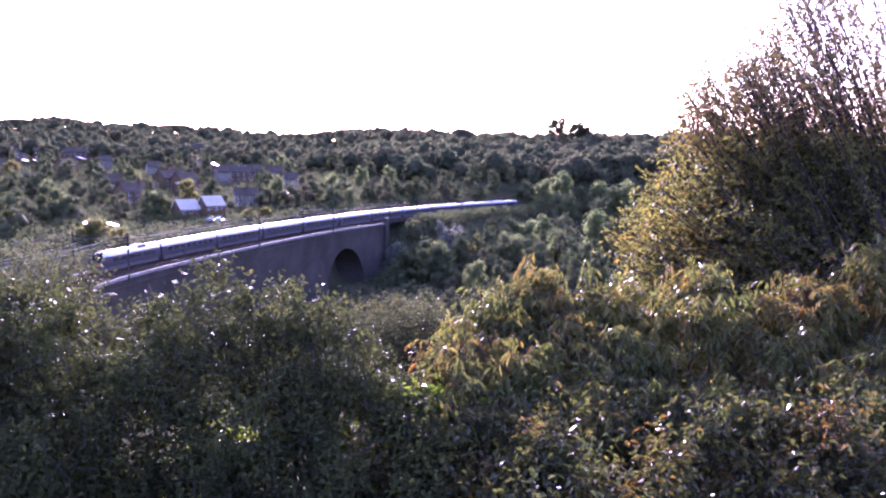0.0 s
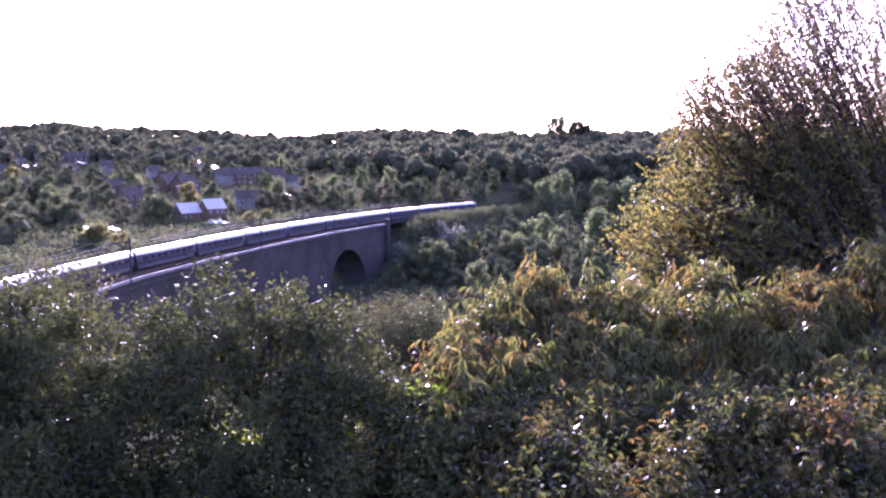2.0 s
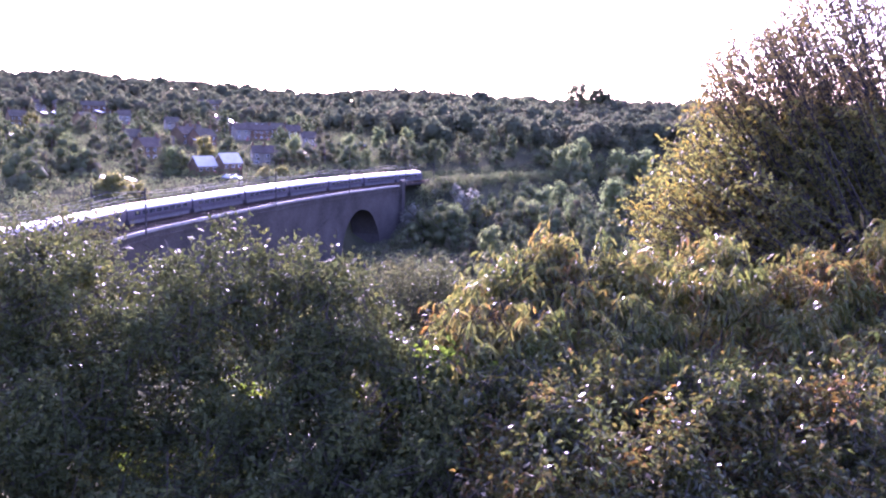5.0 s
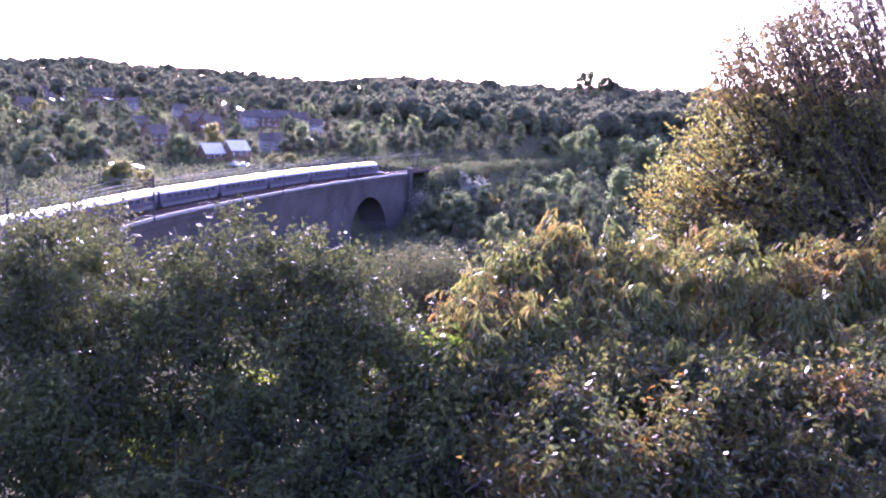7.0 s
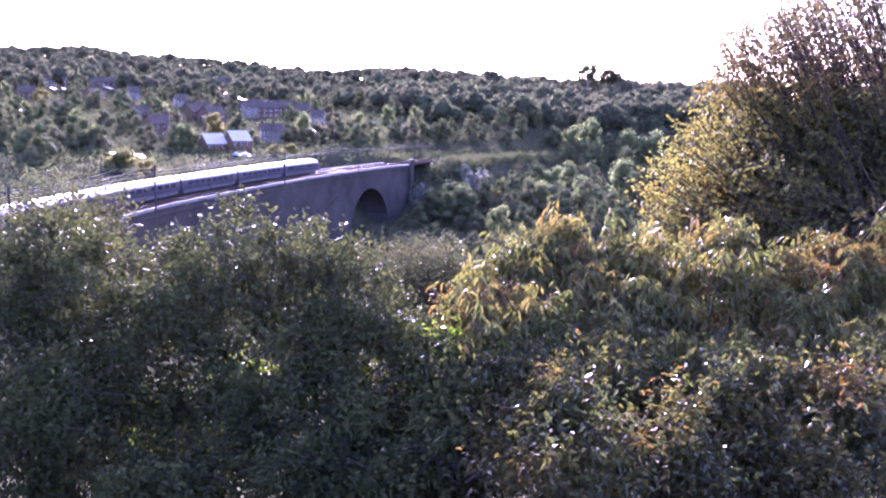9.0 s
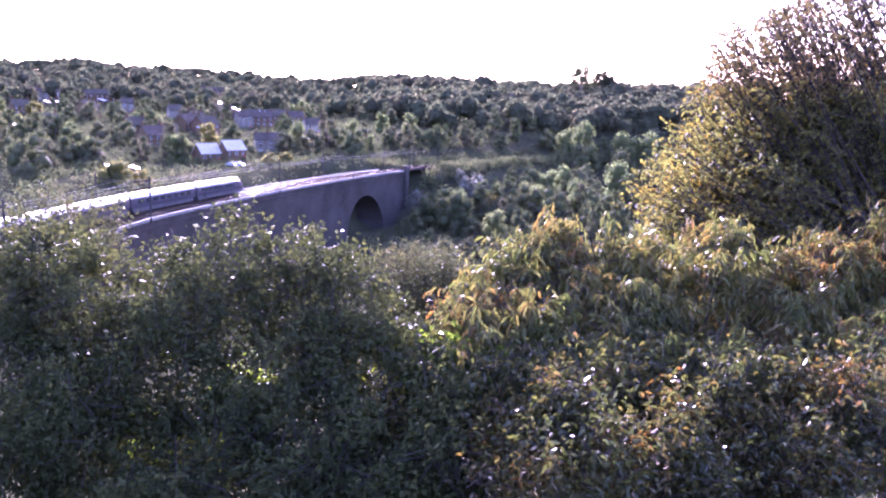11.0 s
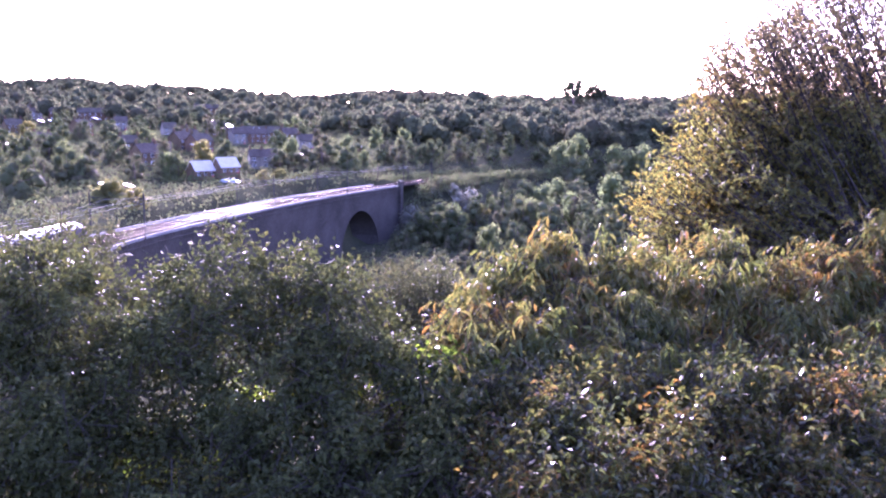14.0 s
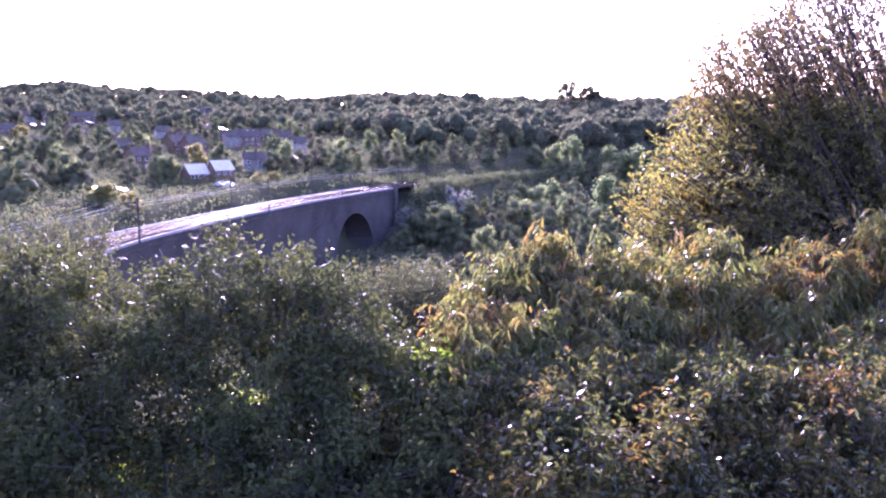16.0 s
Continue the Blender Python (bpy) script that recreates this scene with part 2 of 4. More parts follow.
def line_points():
    k = np.array(KNOTS, float)
    out = []
    for i in range(1, len(k) - 2):
        p0, p1, p2, p3 = k[i - 1], k[i], k[i + 1], k[i + 2]
        n = max(4, int(np.linalg.norm(p2 - p1) / 2))
        t = np.linspace(0, 1, n, endpoint=False)[:, None]
        m1, m2 = (p2 - p0) / 2, (p3 - p1) / 2
        d = np.linalg.norm(p2 - p1)
        m1, m2 = m1 * d / np.linalg.norm(m1), m2 * d / np.linalg.norm(m2)
        out.append((2 * t ** 3 - 3 * t ** 2 + 1) * p1 + (t ** 3 - 2 * t ** 2 + t) * m1 + (-2 * t ** 3 + 3 * t ** 2) * p2 + (t ** 3 - t ** 2) * m2)
    p = np.concatenate(out)
    for _ in range(6):
        p[1:-1] = (p[:-2] + 2 * p[1:-1] + p[2:]) / 4
    return p


LINE = line_points()
LINE_S = np.r_[0, np.cumsum(np.linalg.norm(np.diff(LINE, axis=0), axis=1))]


def on_line(s, off=0.0):
    """Place on the line at the running metre s, off metres to its downhill side."""
    x, y = np.interp(s, LINE_S, LINE[:, 0]), np.interp(s, LINE_S, LINE[:, 1])
    x2, y2 = np.interp(s + 1, LINE_S, LINE[:, 0]), np.interp(s + 1, LINE_S, LINE[:, 1])
    x1, y1 = np.interp(s - 1, LINE_S, LINE[:, 0]), np.interp(s - 1, LINE_S, LINE[:, 1])
    tx, ty = x2 - x1, y2 - y1
    d = math.hypot(tx, ty)
    return Vector((x + off * ty / d, y - off * tx / d, 0)), Vector((tx / d, ty / d, 0))


def s_at_y(y):
    return float(np.interp(y, LINE[:, 1], LINE_S))


VIA0, VIA1 = s_at_y(84), s_at_y(274)


# ---- ground
def smooth(a, b, v):
    t = np.clip((v - a) / (b - a), 0, 1)
    return t * t * (3 - 2 * t)


RIDGE_B = [-0.9, -0.56, -0.47, -0.41, -0.31, -0.21, -0.16, -0.095, -0.045, 0.01, 0.12, 0.3, 0.6, 1.2]
RIDGE_E = [0.06, 0.0585, 0.0615, 0.0545, 0.0515, 0.0425, 0.0425, 0.0495, 0.0465, 0.0445, 0.04, 0.041, 0.043, 0.045]


def ground_z(x, y):
    x, y = np.asarray(x, float), np.asarray(y, float)
    r = np.hypot(x, y)
    b = x / np.maximum(y, 30.0)
    # ridge behind the town (far) and the wooded hill (nearer)
    right = smooth(-0.2, -0.03, b)
    far = 950 - 310 * right
    ridge = EYE + np.interp(b, RIDGE_B, RIDGE_E) * far - (9 + 2 * right)
    low_y = 235 + 90 * right
    base = 1.0 + 1.0 * right
    t = np.clip((y - low_y) / (far - low_y), 0, 1.35)
    up = base + (ridge - base) * (t ** 1.15)
    up = np.where(t > 1, ridge - (t - 1) * 30, up)
    up = np.where(y < low_y, base - 5 * smooth(low_y, low_y - 120, y), up)
    # valley on the camera's side
    ahead = np.maximum(y, 0) + 0.04 * np.abs(x) * smooth(0, 60, y)
    hill = np.interp(ahead, [0, 2, 8, 30, 70, 120], [16.7, 16.5, 13.0, 4.0, -9.0, -18.5])
    valley = -18.5 + 0.045 * np.maximum(x - 10, 0)
    near = np.where(ahead < 120, hill, valley)
    xt = np.interp(y, LINE[:, 1], LINE[:, 0])
    u = x - xt
    end = smooth(262, 286, y)
    near = np.where(y > 200, near + (-1.5 - near) * end * (1 - smooth(4, 60, u)), near)
    z = near + (up - near) * (1 - smooth(-22 + 10 * end, 2 + 6 * end, u)) * smooth(20, 160, y)
    z = np.where(y > 505, up, z)
    # the line's own shelf beyond the viaduct's ends
    shelf = (1 - smooth(8, 26, np.abs(u - 1.7))) * np.where((y > 290) | (y < 82), 1, 0) * (y < 500)
    z = z + (-0.75 - z) * shelf
    return z + 0.35 * np.sin(x * 0.13 + y * 0.07) * (1 - shelf) * (r > 40)


def build_ground():
    rings = np.r_[0.0, np.geomspace(1.5, 4500, 170)]
    turns = np.linspace(0, 2 * math.pi, 241)[:-1]
    xs, ys = np.outer(rings, np.sin(turns)), np.outer(rings, np.cos(turns))
    zs = ground_z(xs, ys)
    n, m = xs.shape
    verts = np.stack([xs, ys, zs], -1).reshape(-1, 3)
    faces = [(i * m + j, i * m + (j + 1) % m, (i + 1) * m + (j + 1) % m, (i + 1) * m + j) for i in range(n - 1) for j in range(m)]
    return tagged(mesh_ob("ground", verts, faces, GRASS, smooth=True), "rough grass and undergrowth on valley sides", "ground", kind="structure")


build_ground()


# ---- viaduct and tracks
def strip(offs, zs, s0, s1, step=2.0):
    """A band swept along the line: a closed profile of offsets and heights."""
    ss = np.linspace(s0, s1, max(2, int((s1 - s0) / step) + 1))
    verts, faces, k = [], [], len(offs)
    for s in ss:
        for o, z in zip(offs, zs):
            p, _ = on_line(s, o)
            verts.append((p.x, p.y, z))
    for i in range(len(ss) - 1):
        for j in range(k):
            faces.append((i * k + j, i * k + (j + 1) % k, (i + 1) * k + (j + 1) % k, (i + 1) * k + j))
    faces.append(tuple(range(k)))
    faces.append(tuple(range((len(ss) - 1) * k, len(ss) * k)))
    return verts, faces


ARCH_PITCH, ARCH_R = 400.0, 13.6
NEAR_EDGE, FAR_EDGE = 6.7, -3.4


def build_viaduct():
    root = tagged(new("viaduct"), "long curved stone railway viaduct wall with a tall arch", "viaduct")
    mid = s_at_y(245)
    verts, faces = [], []
    ss = np.arange(VIA0, VIA1 + 0.01, 0.75)
    for s in ss:
        d = (s - mid + ARCH_PITCH / 2) % ARCH_PITCH - ARCH_PITCH / 2
        low = -30.0
        if abs(d) < ARCH_R:
            low = -5.8 - ARCH_R + math.sqrt(max(ARCH_R ** 2 - d * d, 0.0)) if abs(d) < ARCH_R - 0.4 else -30.0
        for o in (NEAR_EDGE - 0.35, FAR_EDGE + 0.35):
            p, _ = on_line(s, o)
            verts += [(p.x, p.y, -0.5), (p.x, p.y, low)]
    for i in range(len(ss) - 1):
        a, b = i * 4, i * 4 + 4
        faces += [(a, b, b + 1, a + 1), (a + 2, a + 3, b + 3, b + 2), (a + 1, b + 1, b + 3, a + 3), (a, a + 2, b + 2, b)]
    faces += [(0, 1, 3, 2), tuple(len(verts) - 4 + k for k in (0, 2, 3, 1))]
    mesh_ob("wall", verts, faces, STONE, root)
    # arch rings, a little proud of the wall
    v, f = [], []
    for k in range(25):
        a = math.pi * k / 24
        for rr in (ARCH_R - 0.3, ARCH_R + 0.6):
            p, _ = on_line(mid + rr * math.cos(a), NEAR_EDGE - 0.35)
            q, _ = on_line(mid + rr * math.cos(a), NEAR_EDGE - 0.25)
            z = -5.8 - ARCH_R + rr * math.sin(a)
            v += [(p.x, p.y, z), (q.x, q.y, z)]
    for k in range(24):
        a = k * 4
        f += [(a + 1, a + 3, a + 7, a + 5), (a, a + 1, a + 5, a + 4), (a + 2, a + 6, a + 7, a + 3)]
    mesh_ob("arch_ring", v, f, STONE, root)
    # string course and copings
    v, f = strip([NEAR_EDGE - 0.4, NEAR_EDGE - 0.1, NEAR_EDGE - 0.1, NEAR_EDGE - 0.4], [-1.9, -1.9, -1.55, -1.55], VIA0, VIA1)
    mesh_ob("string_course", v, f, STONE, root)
    for o, z in ((NEAR_EDGE, 0.02), (FAR_EDGE + 0.7, 0.12)):
        s = VIA0
        while s < VIA1 - 4:
            e = min(s + 4.0, VIA1)
            v, f = strip([o - 0.26, o, o, o - 0.26], [z - 0.55, z - 0.55, z, z], s + 0.03, e - 0.03)
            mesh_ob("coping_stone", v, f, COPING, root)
            s = e
    # end pilasters
    for s in (VIA1 - 1.5, VIA0 + 1.5):
        p, t = on_line(s, NEAR_EDGE - 0.1)
        bm = boxed(-1.1, 1.1, -0.8, 0.35, -28, 0.9, bevel=0.08)
        box(bm, -1.3, 1.3, -1.0, 0.5, 0.9, 1.5, bevel=0.06)
        ob = part("pilaster", bm, STONE, root)
        ob.matrix_basis = pose(p.x, p.y, 0, 0, 0, math.degrees(math.atan2(t.y, t.x)))
    return root


build_viaduct()
S_A, S_B = s_at_y(20), s_at_y(480)


def build_tracks():
    bed = strip([-2.7, 5.7, 5.2, -2.2], [-0.62, -0.62, -0.24, -0.24], S_A, S_B)
    root = tagged(mesh_ob("track_bed", *bed, BALLAST), "grey-brown stone ballast under two railway tracks", "track bed", kind="structure")
    tracks = []
    for off in (0.0, 3.4):
        tr = tagged(new("railway_track"), "railway track with shining steel rails on concrete sleepers", "track", group="tracks of the line")
        for side in (-0.75, 0.75):
            o = off + side
            v, f = strip([o - 0.075, o - 0.02, o - 0.036, o - 0.036, o - 0.024, o, o + 0.024, o + 0.036, o + 0.036, o + 0.02, o + 0.075],
                         [-0.16, -0.13, -0.045, -0.018, -0.005, 0, -0.005, -0.018, -0.045, -0.13, -0.16], S_A, S_B)
            rail = mesh_ob("rail", v, f, RUST, tr)
            v, f = strip([o - 0.026, o - 0.015, o, o + 0.015, o + 0.026], [-0.004, 0.0015, 0.004, 0.0015, -0.004], S_A, S_B)
            mesh_ob("running_band", v, f, RAIL, rail, "polished running surface", smooth=True)
        tracks.append(tr)
    return root, tracks


TRACK_ROOT, TRACKS = build_tracks()


# ---- the train
def body_section(w, h0, h1, crown):
    """Half-outline of a coach: sides that lean in and a rounded roof, as (offset, height) pairs from one sill to the other."""
    pts = [(-w * 0.94, h0), (-w, h0 + 0.5), (-w, h0 + 1.1), (-w * 0.985, h1 - 1.0), (-w * 0.95, h1 - 0.62)]
    roof = [(-w * 0.95, h1 - 0.62), (-w * 0.86, h1 - 0.2), (-w * 0.66, h1 + crown * 0.4), (-w * 0.34, h1 + crown * 0.86), (0, h1 + crown)]
    return pts, roof


W, H0, H1, CROWN = 1.36, 0.95, 3.42, 0.32


def loft(sections, closed=False):
    verts, faces, k = [], [], len(sections[0])
    for sec in sections:
        verts += sec
    for i in range(len(sections) - 1):
        for j in range(k - 1):
            a = i * k + j
            faces.append((a, a + 1, a + k + 1, a + k))
    return verts, faces


def vehicle(length, nose_front=0.0, pantograph=False, name="passenger_coach", label=""):
    """One vehicle, running along +y from its middle; nose_front: metres of raked nose at the +y end (0: flat ends)."""
    root = tagged(new(name), label, "train", group="vehicles of the train")
    half = length / 2
    ys = [-half + 0.25, half - 0.25 - nose_front]
    stations = [(y, 1.0, 0.0) for y in np.linspace(ys[0], ys[1], 8)]
    if nose_front:
        for q in (0.3, 0.6, 0.85, 1.0):
            stations.append((ys[1] + nose_front * q, 1 - 0.22 * q * q, q))
    side, roof = body_section(W, H0, H1, CROWN)
    full_roof = roof + [(-x, z) for x, z in reversed(roof[:-1])]
    left, right_, top = [], [], []
    for y, sc, q in stations:
        fall = 1.25 * q ** 1.8

        def zz(z):
            return H0 + (z - H0) * (1 - fall / (H1 + CROWN - H0)) if z > H0 else z
        left.append([(x * sc, y, zz(z)) for x, z in side])
        right_.append([(-x * sc, y, zz(z)) for x, z in side])
        top.append([(x * sc, y, zz(z)) for x, z in full_roof])
    lv, lf = loft(left)
    rv, rf = loft(right_)
    nl = len(lv)
    verts = lv + rv
    faces = lf + [tuple(i + nl for i in f) for f in rf]
    # ends
    k = len(side)
    for base, st in ((0, 0), ((len(stations) - 1) * k, -1)):
        a = [base + j for j in range(k)]
        b = [nl + base + j for j in reversed(range(k))]
        verts_top = top[st]
        idx = len(verts)
        verts += verts_top[1:-1]
        faces.append(tuple(a + list(range(idx, idx + len(verts_top) - 2)) + b))
    mesh_ob("body", verts, faces, TRAIN_SIDE, root)
    cut = len(stations) - 4 if nose_front else len(stations)
    tv, tf = loft(top[:cut + 1])
    mesh_ob("roof", tv, tf, TRAIN_ROOF, root, "pale glossy roof", smooth=True)
    if nose_front:
        tv, tf = loft(top[cut:])
        mesh_ob("nose", tv, tf, WINDSCREEN, root, "dark sloping nose", smooth=True)
    part("underframe", boxed(-1.2, 1.2, -half + 1.0, half - 1.0, 0.22, 0.97, bevel=0.05), TRAIN_GEAR, root)
    for y in (-half + 3.8, half - 3.8):
        bm = boxed(-1.15, 1.15, y - 1.7, y + 1.7, 0.35, 0.7, bevel=0.08)
        bogie = part("bogie", bm, TRAIN_GEAR, root)
        for dy in (-1.25, 1.25):
            wb = bmesh.new()
            for sx in (-0.75, 0.75):
                bmesh.ops.create_cone(wb, cap_ends=True, segments=18, radius1=0.46, radius2=0.46, depth=0.13,
                                      matrix=Matrix.Translation((sx, y + dy, 0.46)) @ Matrix.Rotation(math.pi / 2, 4, "Y"))
            bmesh.ops.create_cone(wb, cap_ends=True, segments=8, radius1=0.09, radius2=0.09, depth=1.6, matrix=Matrix.Translation((0, y + dy, 0.46)) @ Matrix.Rotation(math.pi / 2, 4, "Y"))
            part("wheelset", wb, TRAIN_GEAR, bogie)
    # windows on each side, proud strips of dark glass
    n = 8 if length > 22 else 3
    for sx in (-1, 1):
        for i in range(n):
            y0 = -half + 2.2 + i * (length - 4.2 - nose_front) / n
            y1 = y0 + (length - 4.2 - nose_front) / n - 0.5
            a, b = (W * 0.995, 1.75), (W * 0.985, 2.4)
            v = [(sx * (a[0] + 0.012), y0, a[1]), (sx * (a[0] + 0.012), y1, a[1]), (sx * (b[0] + 0.012), y1, b[1]), (sx * (b[0] + 0.012), y0, b[1]),
                 (sx * (a[0] - 0.03), y0, a[1]), (sx * (a[0] - 0.03), y1, a[1]), (sx * (b[0] - 0.03), y1, b[1]), (sx * (b[0] - 0.03), y0, b[1])]
            mesh_ob("window", v, [(0, 1, 2, 3), (0, 4, 5, 1), (1, 5, 6, 2), (2, 6, 7, 3), (3, 7, 4, 0)], TRAIN_GLASS, root)
    # corridor connection at the flat end, roof vents
    part("gangway", boxed(-0.55, 0.55, -half - 0.12, -half + 0.26, 1.0, 3.2, bevel=0.05), TRAIN_GEAR, root, "dark rubber gangway")
    if not nose_front:
        part("gangway", boxed(-0.55, 0.55, half - 0.26, half + 0.12, 1.0, 3.2, bevel=0.05), TRAIN_GEAR, root, "dark rubber gangway")
    for y in (-half + 1.1, half - 1.1 - nose_front):
        part("roof_vent", boxed(-0.5, 0.5, y - 0.35, y + 0.35, H1 + 0.2, H1 + CROWN + 0.1, bevel=0.05), TRAIN_GEAR, root, "dark roof vent")
    if nose_front:
        q0, q1 = 0.1, 0.9
        v = []
        for q in (q0, q1):
            sc, y = (1 - 0.22 * q * q) * 0.8, ys[1] + nose_front * q
            fall = 1.25 * q ** 1.8
            z = H0 + (H1 + CROWN - H0) * (1 - fall / (H1 + CROWN - H0)) + 0.03
            v += [(-W * sc * 1.04, y, z - 0.2), (-W * sc * 0.4, y, z), (W * sc * 0.4, y, z), (W * sc * 1.04, y, z - 0.2)]
        mesh_ob("windscreen", v, [(0, 1, 5, 4), (1, 2, 6, 5), (2, 3, 7, 6)], WINDSCREEN, root, "dark raked windscreen")
        for sx in (-0.75, 0.75):
            part("lamp", boxed(sx - 0.16, sx + 0.16, half - 0.32, half - 0.2, 1.25, 1.5, bevel=0.03), TAIL_LAMP, root, "red lamp cluster")
        part("buffer_beam", boxed(-1.1, 1.1, half - 1.0, half - 0.2, 0.45, 0.97, bevel=0.06), TRAIN_GEAR, root)
    if pantograph:
        bm = boxed(-1.1, 1.1, -half + 5.2, -half + 7.8, H1 - 0.05, H1 + CROWN + 0.12, bevel=0.06)
        well = part("pantograph_well", bm, TRAIN_GEAR, root, "dark roof well with insulators")
        v, f = [], []
        for sx in (-0.35, 0.35):
            tube_data(v, f, [Vector((sx, -half + 5.6, 3.8)), Vector((sx * 0.6, -half + 7.6, 4.35)), Vector((sx * 1.4, -half + 6.2, 4.95))], [0.06, 0.05, 0.05])
        tube_data(v, f, [Vector((-0.8, -half + 6.2, 4.9)), Vector((-0.6, -half + 6.2, 5.0)), Vector((0.6, -half + 6.2, 5.0)), Vector((0.8, -half + 6.2, 4.9))], [0.05] * 4)
        mesh_ob("pantograph", v, f, TRAIN_RED, well, "raised pantograph in red paint")
    return root


COACH, LOCO = 23.9, 21.6
TRAIN = [vehicle(LOCO, 1.9, True, "locomotive", "dark electric locomotive with pale roof and raised pantograph")]
first = vehicle(COACH, label="dark passenger coach with a rounded glossy pale roof")
TRAIN.append(first)
for _ in range(8):
    TRAIN.append(copy_thing(first, Matrix()))
TRAIN.append(vehicle(LOCO, 2.4, False, "driving_trailer", "dark driving van trailer with raked nose and pale roof"))

HEAD_S = s_at_y(137.0)
# metres that the train has run, second by second
RUN = [(0, 0), (2, 33), (3.5, 60), (4, 68), (6.5, 119.5), (7, 129.5), (8, 149.5), (9, 170), (11.5, 218.5), (12.5, 238), (13.5, 256.5), (14.5, 275.5), (16, 304)]


def run(t):
    k = np.array(RUN, float)
    c = np.polyfit(k[:, 0], k[:, 1], 3)
    return float(np.polyval(c, t) - np.polyval(c, 0))


def place_on_line(s, length, turn):
    a, _ = on_line(s + length * 0.33)
    b, _ = on_line(s - length * 0.33)
    m, d = (a + b) / 2, b - a
    return pose(m.x, m.y, 0, 0, 0, math.degrees(math.atan2(d.y, d.x)) - 90 + (180 if turn else 0))


def motions():
    times = [i * 0.5 for i in range(33)]
    back = 0.0
    for i, v in enumerate(TRAIN):
        length = LOCO if i in (0, len(TRAIN) - 1) else COACH
        mid = HEAD_S + back + length / 2
        walk(v, [(t, place_on_line(mid - run(t), length, i == len(TRAIN) - 1)) for t in times])
        back += length


# ---- overhead line
def build_mast(s, off, arm):
    root = tagged(new("catenary_mast"), "dark steel overhead line mast with cantilever arm", "mast", group="masts along the line")
    p, t = on_line(s, off)
    bm = boxed(-0.13, 0.13, -0.1, 0.1, -0.7, 7.4, bevel=0.02)
    part("post", bm, MAST, root)
    v, f = [], []
    tube_data(v, f, [Vector((0, 0, 6.6)), Vector((arm, 0, 6.3))], [0.06, 0.05])
    tube_data(v, f, [Vector((0, 0, 5.4)), Vector((arm * 0.9, 0, 6.3))], [0.05, 0.05])
    tube_data(v, f, [Vector((arm * 0.5, 0, 5.3)), Vector((arm, 0, 5.15))], [0.03, 0.03])
    mesh_ob("arm", v, f, MAST, root)
    v, f = [], []
    for q in (0.12, 0.2):
        tube_data(v, f, [Vector((arm * q, 0, 6.45)), Vector((arm * (q + 0.05), 0, 6.43))], [0.13, 0.13], 8)
    mesh_ob("insulator", v, f, SLEEPER, root)
    root.matrix_basis = pose(p.x, p.y, 0, 0, 0, math.degrees(math.atan2(t.y, t.x)) - 90)
    return root


MAST_S = [s_at_y(y) for y in (60, 96, 136, 192, 236, 275, 296)]
for i, s in enumerate(MAST_S):
    build_mast(s, 6.9, -3.2)
    build_mast(s + 2, -3.4 - 0.6, 3.6)


def build_wires():
    for off, name in ((0.0, "far"), (3.4, "near")):
        for z0, sag, rad, nm in ((6.3, 0.9, 0.02, "catenary_wire"), (5.15, 0.05, 0.02, "contact_wire")):
            v, f = [], []
            pts = []
            for a, b in zip(MAST_S[:-1], MAST_S[1:]):
                for q in np.linspace(0, 1, 8, endpoint=False):
                    p, _ = on_line(a + (b - a) * q, off)
                    pts.append(Vector((p.x, p.y, z0 - sag * 4 * q * (1 - q))))
            tube_data(v, f, pts, [rad] * len(pts), 4)
            tagged(mesh_ob(nm, v, f, WIRE), "thin overhead wire above the track", "wire", group="overhead wires")


build_wires()


# ---- trees
def crown_points(n, blobs, rng, shell=0.55):
    """Random places in a lumpy crown: blobs of (centre, radii)."""
    vol = np.array([np.prod(b[1]) ** (2 / 3) for b in blobs])
    pick = rng.choice(len(blobs), n, p=vol / vol.sum())
    d = unit(rng.normal(size=(n, 3)))
    r = (shell + (1 - shell) * rng.random(n) ** 0.6)[:, None]
    c = np.array([b[0] for b in blobs], float)[pick]
    rad = np.array([b[1] for b in blobs], float)[pick]
    return c + d * r * rad, d


def lumpy(h, w, n, rng, base=0.3, tall=1.0):
    """Blobs for a crown of height h and half-width w, from base*h up."""
    out = []
    for i in range(n):
        q = (i + 0.5) / n
        z = h * (base + (1 - base) * q * 0.92)
        room = w * math.sqrt(max(0.08, 1 - ((q - 0.38) / 0.66) ** 2))
        a, rr = rng.random() * 6.28, room * 0.62 * math.sqrt(rng.random())
        s = w * (0.34 + 0.22 * rng.random()) * (0.7 + 0.5 * (1 - q))
        out.append(((rr * math.cos(a), rr * math.sin(a), z - s * 0.3), (s, s, s * (0.8 + 0.3 * rng.random()) * tall)))
    return out


